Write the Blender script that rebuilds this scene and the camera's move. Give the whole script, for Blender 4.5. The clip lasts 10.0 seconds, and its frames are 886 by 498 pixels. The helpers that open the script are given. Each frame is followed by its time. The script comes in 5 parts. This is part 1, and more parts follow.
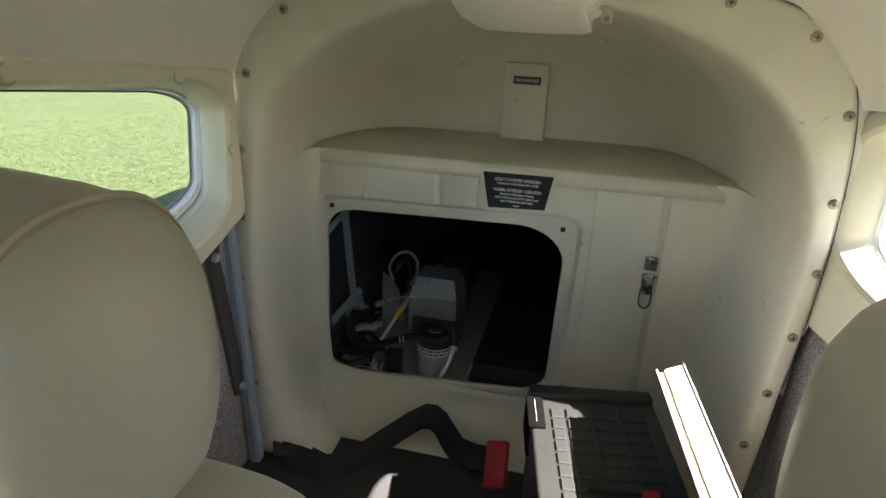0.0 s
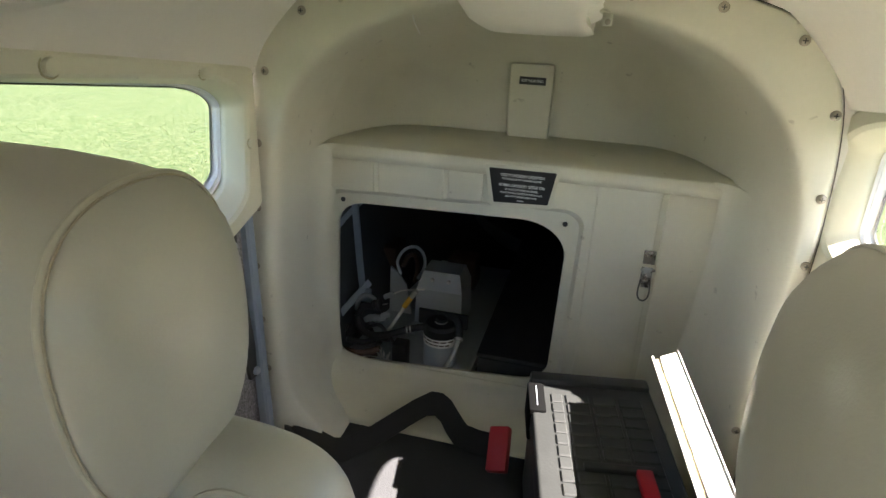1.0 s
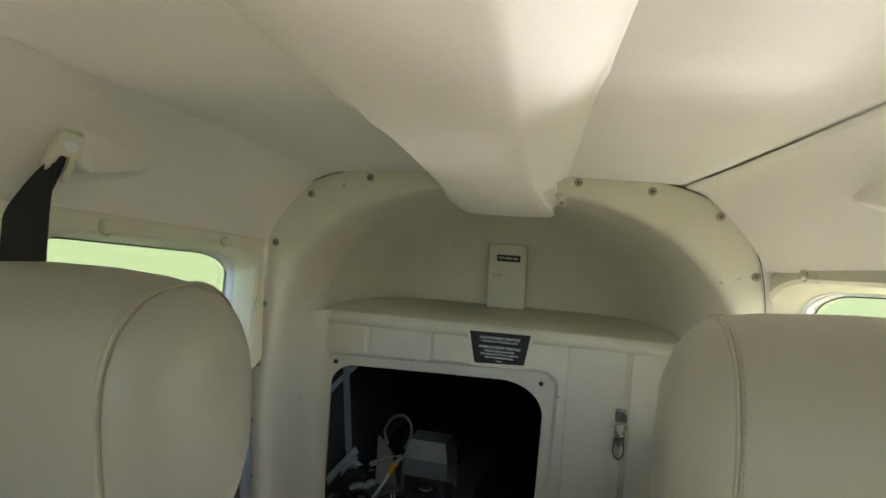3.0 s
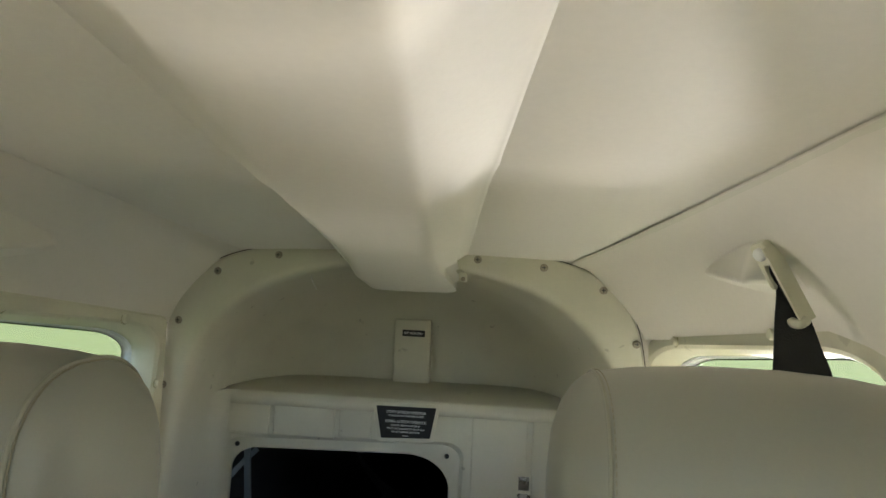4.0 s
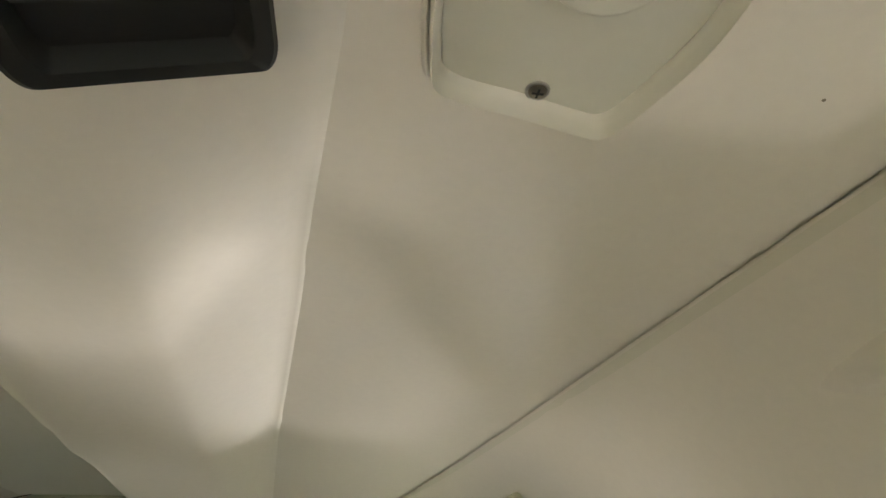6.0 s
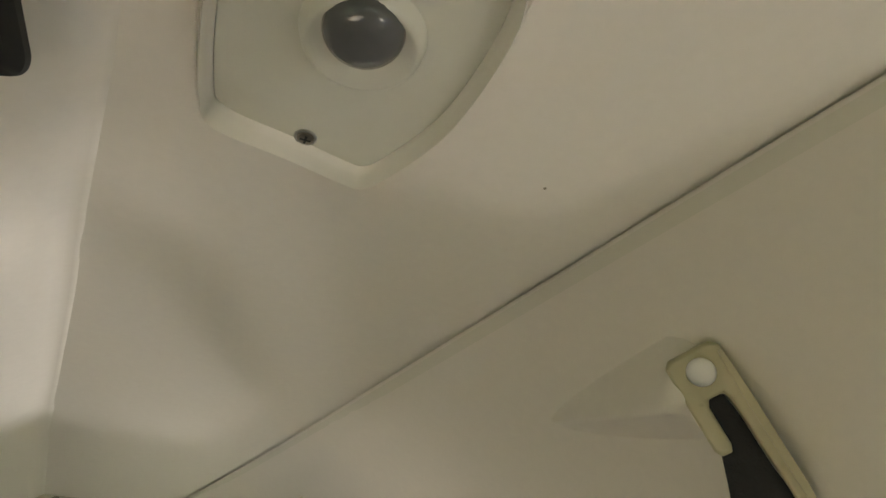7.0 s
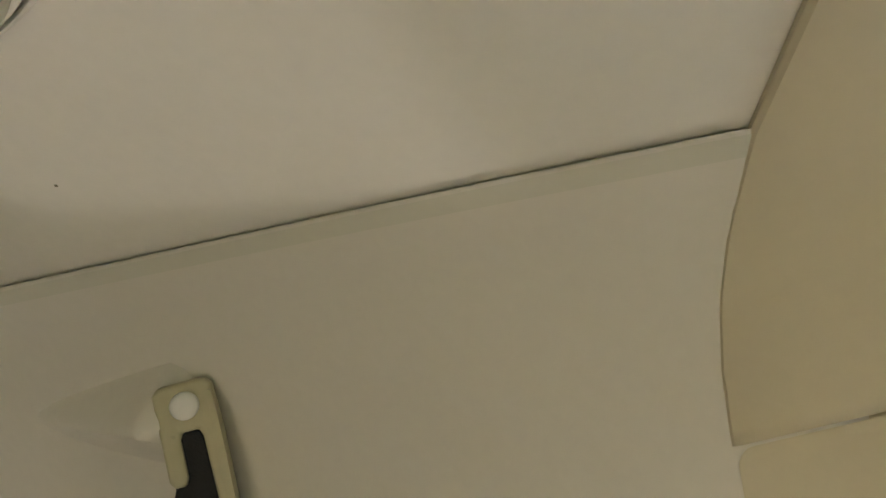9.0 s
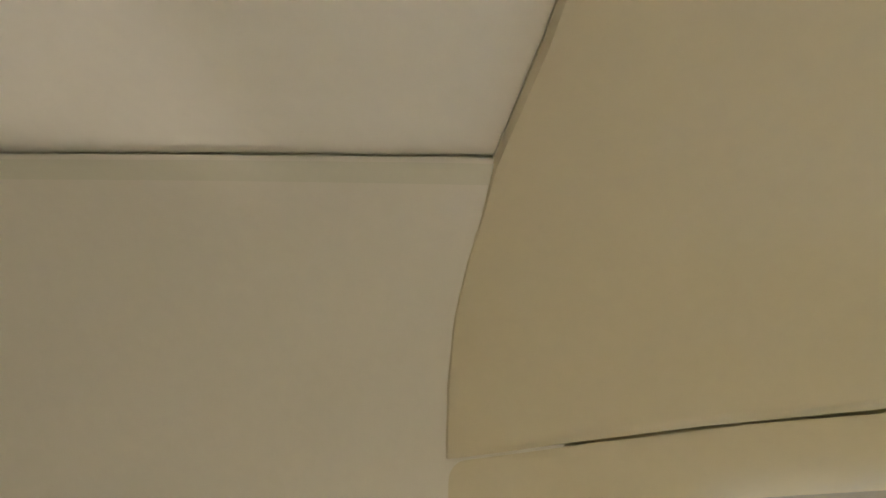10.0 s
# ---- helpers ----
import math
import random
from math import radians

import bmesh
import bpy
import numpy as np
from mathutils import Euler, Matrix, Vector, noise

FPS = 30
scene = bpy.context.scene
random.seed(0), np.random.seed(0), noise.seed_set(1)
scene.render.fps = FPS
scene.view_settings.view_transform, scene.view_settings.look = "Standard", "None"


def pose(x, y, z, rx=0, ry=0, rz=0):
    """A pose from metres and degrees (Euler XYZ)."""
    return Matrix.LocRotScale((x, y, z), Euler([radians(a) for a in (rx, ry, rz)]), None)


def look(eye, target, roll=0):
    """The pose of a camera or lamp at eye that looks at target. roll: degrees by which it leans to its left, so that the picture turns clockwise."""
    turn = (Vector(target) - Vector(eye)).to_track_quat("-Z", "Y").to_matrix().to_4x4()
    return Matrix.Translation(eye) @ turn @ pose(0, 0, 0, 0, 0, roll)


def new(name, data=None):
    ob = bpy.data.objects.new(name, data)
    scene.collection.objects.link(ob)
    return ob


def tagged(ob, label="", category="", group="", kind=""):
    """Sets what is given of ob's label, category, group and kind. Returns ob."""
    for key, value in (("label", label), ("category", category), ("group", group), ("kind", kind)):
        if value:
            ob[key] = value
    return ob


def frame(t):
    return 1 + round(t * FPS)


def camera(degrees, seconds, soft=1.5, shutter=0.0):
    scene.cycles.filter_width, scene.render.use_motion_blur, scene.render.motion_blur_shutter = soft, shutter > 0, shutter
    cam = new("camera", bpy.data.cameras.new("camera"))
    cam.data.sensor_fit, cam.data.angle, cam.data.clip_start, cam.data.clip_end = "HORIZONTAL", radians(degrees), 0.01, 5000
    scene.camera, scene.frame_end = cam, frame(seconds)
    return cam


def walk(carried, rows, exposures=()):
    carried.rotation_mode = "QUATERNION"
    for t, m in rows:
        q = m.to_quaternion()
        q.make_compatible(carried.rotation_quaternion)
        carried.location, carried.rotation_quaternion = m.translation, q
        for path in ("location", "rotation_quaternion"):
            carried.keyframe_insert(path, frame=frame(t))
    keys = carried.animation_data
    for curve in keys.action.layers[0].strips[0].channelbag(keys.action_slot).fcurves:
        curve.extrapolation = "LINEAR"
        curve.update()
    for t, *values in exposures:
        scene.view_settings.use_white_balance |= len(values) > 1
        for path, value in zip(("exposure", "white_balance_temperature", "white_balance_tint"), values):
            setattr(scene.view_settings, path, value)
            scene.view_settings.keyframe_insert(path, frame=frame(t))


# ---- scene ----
cam = camera(71.5, 10.0)

PATH = [
    (0, (0.09, -0.013, 1.101), (-0.336, 1.784, 0.332), 2.1),
    (0.5, (0.089, -0.022, 1.1), (-0.354, 1.772, 0.334), 2.3),
    (1, (0.099, -0.054, 1.102), (-0.346, 1.74, 0.339), 2.5),
    (1.5, (0.111, -0.082, 1.09), (-0.323, 1.718, 0.333), 2.8),
    (2, (0.122, -0.105, 1.088), (-0.313, 1.705, 0.356), 2.9),
    (2.5, (0.139, -0.129, 1.075), (-0.326, 1.752, 0.578), 2.9),
    (3, (0.144, -0.157, 1.074), (-0.347, 1.776, 0.923), 2.9),
    (3.2, (0.143, -0.167, 1.074), (-0.321, 1.778, 1.017), 2.9),
    (4.3, (0.157, -0.212, 1.063), (0.011, 1.767, 1.309), 2.9),
    (4.5, (0.17, -0.22, 1.058), (0.024, 1.738, 1.441), 3.2),
    (5, (0.18, -0.248, 1.059), (0.063, 1.611, 1.787), 3.4),
    (5.2, (0.185, -0.259, 1.06), (0.107, 1.567, 1.872), 3.7),
    (6.3, (0.2148, -0.3060, 1.0720), (0.5733, 1.4555, 1.9488), 2.33),
    (6.5, (0.2218, -0.3143, 1.0713), (0.6669, 1.4234, 1.9558), 2.78),
    (7, (0.2356, -0.3285, 1.0729), (0.8957, 1.3308, 1.9734), 4.20),
    (7.5, (0.2442, -0.3426, 1.0803), (1.1357, 1.1936, 1.9999), 4.92),
    (8, (0.2505, -0.3496, 1.0864), (1.3595, 1.0349, 2.0103), 5.67),
    (8.5, (0.2568, -0.3605, 1.0912), (1.5573, 0.8390, 2.0240), 6.32),
    (9, (0.2669, -0.3745, 1.0988), (1.7295, 0.6098, 2.0432), 7.28),
    (9.5, (0.2739, -0.3836, 1.1078), (1.8707, 0.3686, 2.0482), 7.74),
    (10, (0.2842, -0.4019, 1.1135), (1.9667, 0.1363, 2.0512), 10.07),
]
EXPOSURES = [(0, 3.6, 6600, 16), (0.5, 3.83, 6500, 16), (2.5, 3.9, 6500, 15), (3.2, 3.5, 6500, 13), (4.5, 3.25, 6400, 12), (5.1, 3.25, 6400, 12), (6.4, 2.82, 6560, 15), (8.5, 2.74, 6540, 15), (10, 2.80, 6750, 19)]
walk(cam, [(t, look(e, g, r)) for t, e, g, r in PATH], EXPOSURES)

# ---- world and sun ----
SUN_DIR = Vector((-0.72, 0.022, -0.72)).normalized()   # the way the light travels
world = bpy.data.worlds.new("sky")
scene.world = world
world.use_nodes = True
wn = world.node_tree
sky = wn.nodes.new("ShaderNodeTexSky")
sky.sky_type = "NISHITA"
sky.sun_disc = False
sky.sun_elevation = math.asin(-SUN_DIR.z)
sky.sun_rotation = math.atan2(-SUN_DIR.x, -SUN_DIR.y)
wn.links.new(sky.outputs[0], wn.nodes["Background"].inputs[0])
wn.nodes["Background"].inputs[1].default_value = 0.06
sun = new("sun", bpy.data.lights.new("sun", "SUN"))
sun.data.energy, sun.data.angle, sun.data.color = 5.0, radians(0.5), (1.0, 0.95, 0.86)
sun.matrix_world = look((6, 1, 6), Vector((6, 1, 6)) + SUN_DIR)
scene.view_settings.exposure = 0.0


def added_beam(at, way, wide, high, watts, spread, tint):
    """An added lamp, not a seen source, in a window's opening to throw light patches inside; its sides lie along the
    cabin's width.
    """
    lamp = new("added_beam", bpy.data.lights.new("added_beam", "AREA"))
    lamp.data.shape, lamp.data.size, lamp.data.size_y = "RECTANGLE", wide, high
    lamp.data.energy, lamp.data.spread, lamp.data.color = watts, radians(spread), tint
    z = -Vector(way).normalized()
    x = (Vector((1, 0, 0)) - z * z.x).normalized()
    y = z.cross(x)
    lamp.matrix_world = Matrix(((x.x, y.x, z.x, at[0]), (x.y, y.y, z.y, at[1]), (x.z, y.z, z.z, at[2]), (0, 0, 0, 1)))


# added beams: ceiling patch, thin bright line, patch by the dome lamp, liner fill
added_beam((0.430, 0.470, 0.912), (-0.40, -0.82, 0.42), 0.34, 0.28, 0.0165, 12, (1.0, 0.95, 0.87))
added_beam((0.440, 0.400, 0.932), (-0.264, -0.440, 0.250), 0.34, 0.014, 0.0009, 4, (1.0, 0.94, 0.85))
added_beam((0.525, -0.525, 0.960), (-0.40, 0.62, 0.50), 0.115, 0.115, 0.00082, 2.5, (1.0, 0.94, 0.85))
added_beam((-0.385, 0.470, 0.915), (0.79, -0.24, 0.22), 0.20, 0.12, 0.0064, 30, (1.0, 0.95, 0.85))








# ---- materials ----
def mat(name, color, rough=0.5, metal=0.0, var=0.12, scale=6.0, grain=0.06, grain_scale=180.0, bump=0.05, bump_scale=None, coat=0.0, stain=0.0):
    """Principled surface with a slow and a fine variation of its colour and a fine relief."""
    m = bpy.data.materials.new(name)
    m.use_nodes = True
    nt = m.node_tree
    b = nt.nodes["Principled BSDF"]
    b.inputs["Metallic"].default_value = metal
    b.inputs["Coat Weight"].default_value = coat
    co = nt.nodes.new("ShaderNodeTexCoord")
    slow, fine = nt.nodes.new("ShaderNodeTexNoise"), nt.nodes.new("ShaderNodeTexNoise")
    slow.inputs["Scale"].default_value, fine.inputs["Scale"].default_value = scale, grain_scale
    slow.inputs["Detail"].default_value, fine.inputs["Detail"].default_value = 4.0, 3.0
    for n in (slow, fine):
        nt.links.new(co.outputs["Object"], n.inputs["Vector"])
    add = nt.nodes.new("ShaderNodeMath"); add.operation = "MULTIPLY_ADD"
    add.inputs[1].default_value = var
    nt.links.new(slow.outputs[0], add.inputs[0])
    add2 = nt.nodes.new("ShaderNodeMath"); add2.operation = "MULTIPLY_ADD"
    add2.inputs[1].default_value = grain
    nt.links.new(fine.outputs[0], add2.inputs[0])
    add.inputs[2].default_value = 1.0 - 0.5 * var - 0.5 * grain
    nt.links.new(add.outputs[0], add2.inputs[2])
    mul = nt.nodes.new("ShaderNodeMix"); mul.data_type = "RGBA"; mul.blend_type = "MULTIPLY"
    mul.inputs[0].default_value = 1.0
    mul.inputs[6].default_value = (*color, 1)
    nt.links.new(add2.outputs[0], mul.inputs[7])
    nt.links.new(mul.outputs[2], b.inputs["Base Color"])
    if stain:
        # scattered small scuffs and a few broad smudges
        prev = mul.outputs[2]
        for sc, lo, hi, amount in ((38.0, 0.70, 0.74, stain), (5.0, 0.56, 0.72, stain * 0.45)):
            ns, rp, dk = nt.nodes.new("ShaderNodeTexNoise"), nt.nodes.new("ShaderNodeMapRange"), nt.nodes.new("ShaderNodeMix")
            ns.inputs["Scale"].default_value, ns.inputs["Detail"].default_value = sc, 3.0
            nt.links.new(co.outputs["Object"], ns.inputs["Vector"])
            nt.links.new(ns.outputs[0], rp.inputs[0])
            rp.inputs[1].default_value, rp.inputs[2].default_value, rp.inputs[4].default_value = lo, hi, amount
            dk.data_type = "RGBA"
            nt.links.new(rp.outputs[0], dk.inputs[0])
            nt.links.new(prev, dk.inputs[6])
            dk.inputs[7].default_value = (0.16, 0.135, 0.09, 1)
            prev = dk.outputs[2]
        nt.links.new(prev, b.inputs["Base Color"])
    ro = nt.nodes.new("ShaderNodeMath"); ro.operation = "MULTIPLY_ADD"
    ro.inputs[1].default_value, ro.inputs[2].default_value = 0.16, rough - 0.08
    nt.links.new(slow.outputs[0], ro.inputs[0])
    nt.links.new(ro.outputs[0], b.inputs["Roughness"])
    if bump:
        bp = nt.nodes.new("ShaderNodeBump")
        bp.inputs["Strength"].default_value, bp.inputs["Distance"].default_value = bump, 0.002
        src = fine
        if bump_scale:
            src = nt.nodes.new("ShaderNodeTexNoise")
            src.inputs["Scale"].default_value = bump_scale
            src.inputs["Detail"].default_value = 2.0
            nt.links.new(co.outputs["Object"], src.inputs["Vector"])
        nt.links.new(src.outputs[0], bp.inputs["Height"])
        nt.links.new(bp.outputs[0], b.inputs["Normal"])
    return m


HEADLINER = mat("headliner plastic", (0.82, 0.79, 0.72), 0.55, var=0.05, scale=3, bump=0.5, bump_scale=4)
HEADLINER.node_tree.nodes["Principled BSDF"].inputs["Specular IOR Level"].default_value = 0.3
SIDELINER = mat("side liner plastic", (0.74, 0.70, 0.62), 0.42, var=0.06, scale=4, bump=0.3, bump_scale=7)
LINER = mat("moulded baggage liner", (0.62, 0.595, 0.48), 0.47, var=0.08, scale=9, bump=0.10, bump_scale=40, stain=0.35)
RAWABS = mat("aged cream plastic", (0.68, 0.65, 0.50), 0.5, var=0.10, scale=12, bump=0.04, bump_scale=60, stain=0.2)
LIP = mat("grey-green seam lip", (0.67, 0.65, 0.55), 0.4, var=0.08, scale=20)
GAPSHADE = mat("brown gap shade", (0.05, 0.042, 0.03), 0.8, var=0.2)
# bracket plastic; also colours the shade rings round the caps
BRACKET = mat("yellowed bracket plastic", (0.47, 0.435, 0.275), 0.42, var=0.25, scale=45, bump=0.08, bump_scale=90, stain=0.5)
FRONTLINER = mat("yellowed front liner", (0.66, 0.585, 0.42), 0.5, var=0.07, scale=5, bump=0.05, bump_scale=60)
WHITE = mat("white painted rim", (0.80, 0.81, 0.82), 0.35, var=0.04)
LEATHER = mat("beige leather", (0.335, 0.335, 0.284), 0.36, var=0.10, scale=14, grain=0.05, grain_scale=420, bump=0.05, bump_scale=700)
SEAMTHREAD = mat("brown seam thread", (0.31, 0.285, 0.21), 0.7, var=0.4, scale=300)
STITCH = mat("leather piping", (0.36, 0.352, 0.283), 0.5, var=0.1, scale=60)
CARPET = mat("dark grey carpet", (0.037, 0.037, 0.039), 0.95, var=0.3, scale=30, grain=0.6, grain_scale=500, bump=0.8, bump_scale=600)
BEIGE = mat("beige carpet", (0.46, 0.435, 0.38), 0.9, var=0.15, scale=20, grain=0.4, grain_scale=400, bump=0.5, bump_scale=500)
SPECKLE = mat("speckled grey carpet", (0.30, 0.285, 0.28), 0.95, var=0.1, scale=30, grain=2.2, grain_scale=300, bump=0.8, bump_scale=300)
WEB = mat("black webbing", (0.012, 0.012, 0.013), 0.75, var=0.2, scale=60, grain=0.4, grain_scale=700, bump=0.4, bump_scale=700)
BLACK = mat("black plastic", (0.02, 0.02, 0.021), 0.45, var=0.2, scale=30, bump=0.1, bump_scale=300)
TOOLBLACK = mat("grained black toolbox plastic", (0.027, 0.028, 0.027), 0.38, var=0.35, scale=18, grain=0.1, bump=0.12, bump_scale=300, stain=0.05)
# tool box black taken darker, shade put into the clip's colour
CLIPSHADE = mat("black clip in shade", (0.003, 0.003, 0.003), 0.95, var=0.1)
CLIPSHADE.node_tree.nodes["Principled BSDF"].inputs["Specular IOR Level"].default_value = 0.05
RED = mat("red plastic", (0.42, 0.012, 0.02), 0.45, var=0.12, scale=30)
LATCH = mat("dull zinc latch", (0.30, 0.29, 0.27), 0.28, metal=1.0, var=0.4, scale=120)
SCREW = mat("tarnished screw", (0.36, 0.32, 0.26), 0.34, metal=1.0, var=0.5, scale=200)
STEEL = mat("zinc plated steel", (0.55, 0.54, 0.52), 0.3, metal=1.0, var=0.3, scale=60)
ALU = mat("grey primed aluminium", (0.42, 0.45, 0.48), 0.5, metal=0.2, var=0.12, scale=14)
STRUT = mat("blue-grey painted channel", (0.30, 0.35, 0.41), 0.45, metal=0.1, var=0.15, scale=20)
DARKSTRAP = mat("dark steel strap", (0.09, 0.09, 0.085), 0.45, metal=0.4, var=0.3, scale=40)
DARKMETAL = mat("near-black skin", (0.045, 0.05, 0.05), 0.6, metal=0.0, var=0.25, scale=8)
SKIN = mat("outer skin", (0.75, 0.75, 0.74), 0.35, var=0.03)
LENS = mat("smoked lens", (0.11, 0.113, 0.115), 0.15, var=0.25, scale=90, bump=0.03, bump_scale=60, coat=0.6)
CREAMPAINT = mat("cream painted plate", (0.66, 0.66, 0.575), 0.36, var=0.06)
CAP = mat("white cap", (0.78, 0.77, 0.74), 0.35, var=0.05, scale=40)
PAPER = mat("white board", (0.82, 0.81, 0.76), 0.6, var=0.06, scale=30)
MANILA = mat("manila folder", (0.66, 0.58, 0.36), 0.7, var=0.1, scale=30)
PLACARD = mat("black placard", (0.008, 0.008, 0.009), 0.45, var=0.1)
INK = mat("pale lettering", (0.70, 0.70, 0.70), 0.6, var=0.05)
RUBBER = mat("black rubber", (0.014, 0.014, 0.014), 0.6, var=0.2, scale=50)
YELLOW = mat("yellow sleeve", (0.60, 0.34, 0.02), 0.5, var=0.15, scale=80)
TUBEWHITE = mat("white tube", (0.70, 0.70, 0.66), 0.45, var=0.1, scale=60)
CLEARHOSE = mat("cloudy grey hose", (0.36, 0.37, 0.36), 0.16, var=0.3, scale=90, coat=0.5)
BROWN = mat("brown felt", (0.075, 0.045, 0.03), 0.9, var=0.3, scale=30)
BLUE = mat("blue striped cloth", (0.08, 0.16, 0.42), 0.9, var=0.2, scale=20)


def grass_material():
    m = mat("summer grass", (0.018, 0.033, 0.009), 0.9, var=0.5, scale=0.7, grain=1.3, grain_scale=45, bump=1.0, bump_scale=60)
    nt = m.node_tree
    b = nt.nodes["Principled BSDF"]
    old = b.inputs["Base Color"].links[0].from_socket
    mid = nt.nodes.new("ShaderNodeTexNoise")
    mid.inputs["Scale"].default_value, mid.inputs["Detail"].default_value, mid.inputs["Roughness"].default_value = 21.0, 7.0, 0.84
    co = nt.nodes.new("ShaderNodeTexCoord")
    nt.links.new(co.outputs["Object"], mid.inputs["Vector"])
    ramp = nt.nodes.new("ShaderNodeValToRGB")
    ramp.color_ramp.elements[0].position, ramp.color_ramp.elements[1].position = 0.42, 0.60
    ramp.color_ramp.elements[0].color, ramp.color_ramp.elements[1].color = (0, 0, 0, 1), (1, 1, 1, 1)
    nt.links.new(mid.outputs[0], ramp.inputs[0])
    mix = nt.nodes.new("ShaderNodeMix"); mix.data_type = "RGBA"
    nt.links.new(ramp.outputs[0], mix.inputs[0])
    nt.links.new(old, mix.inputs[6])
    mix.inputs[7].default_value = (0.062, 0.071, 0.034, 1)
    nt.links.new(mix.outputs[2], b.inputs["Base Color"])
    b.inputs["Specular IOR Level"].default_value = 0.1
    return m


GRASS = grass_material()


def blade_material():
    m = bpy.data.materials.new("grass blades")
    m.use_nodes = True
    nt = m.node_tree
    b = nt.nodes["Principled BSDF"]
    geo, ramp = nt.nodes.new("ShaderNodeNewGeometry"), nt.nodes.new("ShaderNodeValToRGB")
    ramp.color_ramp.elements[0].color, ramp.color_ramp.elements[1].color = (0.014, 0.028, 0.006, 1), (0.066, 0.069, 0.036, 1)
    ramp.color_ramp.elements.new(0.6).color = (0.028, 0.046, 0.012, 1)
    nt.links.new(geo.outputs["Random Per Island"], ramp.inputs[0])
    nt.links.new(ramp.outputs[0], b.inputs["Base Color"])
    b.inputs["Roughness"].default_value = 0.9
    b.inputs["Specular IOR Level"].default_value = 0.1
    return m


BLADE = blade_material()


def glass_material():
    m = bpy.data.materials.new("acrylic window")
    m.use_nodes = True
    nt = m.node_tree
    nt.nodes.remove(nt.nodes["Principled BSDF"])
    out = nt.nodes["Material Output"]
    tr, gl, mx = nt.nodes.new("ShaderNodeBsdfTransparent"), nt.nodes.new("ShaderNodeBsdfGlossy"), nt.nodes.new("ShaderNodeMixShader")
    tr.inputs[0].default_value = (0.93, 0.95, 0.93, 1)
    gl.inputs["Roughness"].default_value = 0.02
    mx.inputs[0].default_value = 0.05
    nt.links.new(tr.outputs[0], mx.inputs[1]); nt.links.new(gl.outputs[0], mx.inputs[2])
    nt.links.new(mx.outputs[0], out.inputs[0])
    return m


GLASS = glass_material()


# ---- mesh helpers ----
def put(name, bm, material, parent=None, label="", smooth=True, flat_angle=35):
    me = bpy.data.meshes.new(name)
    bmesh.ops.recalc_face_normals(bm, faces=bm.faces)
    bm.to_mesh(me)
    bm.free()
    me.materials.append(material)
    if smooth:
        me.polygons.foreach_set("use_smooth", [True] * len(me.polygons))
        me.set_sharp_from_angle(angle=radians(flat_angle))
    ob = new(name, me)
    if parent is not None:
        ob.parent = parent
    if label:
        ob["label"] = label
    return ob


def part(name, bm, material, parent, label="", **kw):
    return put(name, bm, material, parent, label, **kw)


def sheet(rows, closed=False, bm=None):
    """A surface over rows of points; closed joins each row's end to its start."""
    bm = bm or bmesh.new()
    vs = [[bm.verts.new(p) for p in row] for row in rows]
    for a, b in zip(vs, vs[1:]):
        n = len(a)
        for i in range(n if closed else n - 1):
            j = (i + 1) % n
            bm.faces.new((a[i], a[j], b[j], b[i]))
    return bm


def capped(rows, bm=None):
    """A closed skin over rows of rings, with both ends filled."""
    bm = bm or bmesh.new()
    vs = [[bm.verts.new(p) for p in row] for row in rows]
    n = len(vs[0])
    for a, b in zip(vs, vs[1:]):
        for i in range(n):
            bm.faces.new((a[i], a[(i + 1) % n], b[(i + 1) % n], b[i]))
    bm.faces.new(vs[0][::-1])
    bm.faces.new(vs[-1])
    return bm


def block(lo, hi, r=0.004, seg=2, bm=None):
    bm = bm or bmesh.new()
    lo, hi = Vector(lo), Vector(hi)
    made = bmesh.ops.create_cube(bm, size=1.0)["verts"]
    for v in made:
        v.co = Vector([(l + h) / 2 + c * (h - l) for l, h, c in zip(lo, hi, v.co)])
    if r:
        es = list({e for v in made for e in v.link_edges})
        bmesh.ops.bevel(bm, geom=es, offset=r, segments=seg, affect="EDGES", profile=0.5)
    return bm


def moved(bm, m):
    bmesh.ops.transform(bm, matrix=m, verts=bm.verts)
    return bm


def smooth_path(pts, per=6):
    """Catmull-Rom points through pts."""
    pts = [Vector(p) for p in pts]
    full = [2 * pts[0] - pts[1]] + pts + [2 * pts[-1] - pts[-2]]
    out = []
    for a, b, c, d in zip(full, full[1:], full[2:], full[3:]):
        for k in range(per):
            t = k / per
            out.append(0.5 * ((2 * b) + (c - a) * t + (2 * a - 5 * b + 4 * c - d) * t * t + (3 * b - a - 3 * c + d) * t ** 3))
    return out + [pts[-1]]


def tube(pts, r, sides=8, bm=None, per=5, loop=False):
    pts = smooth_path(pts, per) if per else [Vector(p) for p in pts]
    rows = []
    up = Vector((0.13, 0.31, 0.94)).normalized()
    for i, p in enumerate(pts):
        if loop:
            d = (pts[(i + 1) % len(pts)] - pts[i - 1]).normalized()
        else:
            d = (pts[min(i + 1, len(pts) - 1)] - pts[max(i - 1, 0)]).normalized()
        u = d.cross(up)
        u = u.normalized() if u.length > 1e-4 else Vector((1, 0, 0))
        v = d.cross(u)
        rows.append([p + r * (math.cos(a) * u + math.sin(a) * v) for a in (2 * math.pi * k / sides for k in range(sides))])
    if loop:
        return ring_of(rows, bm)
    return capped(rows, bm)


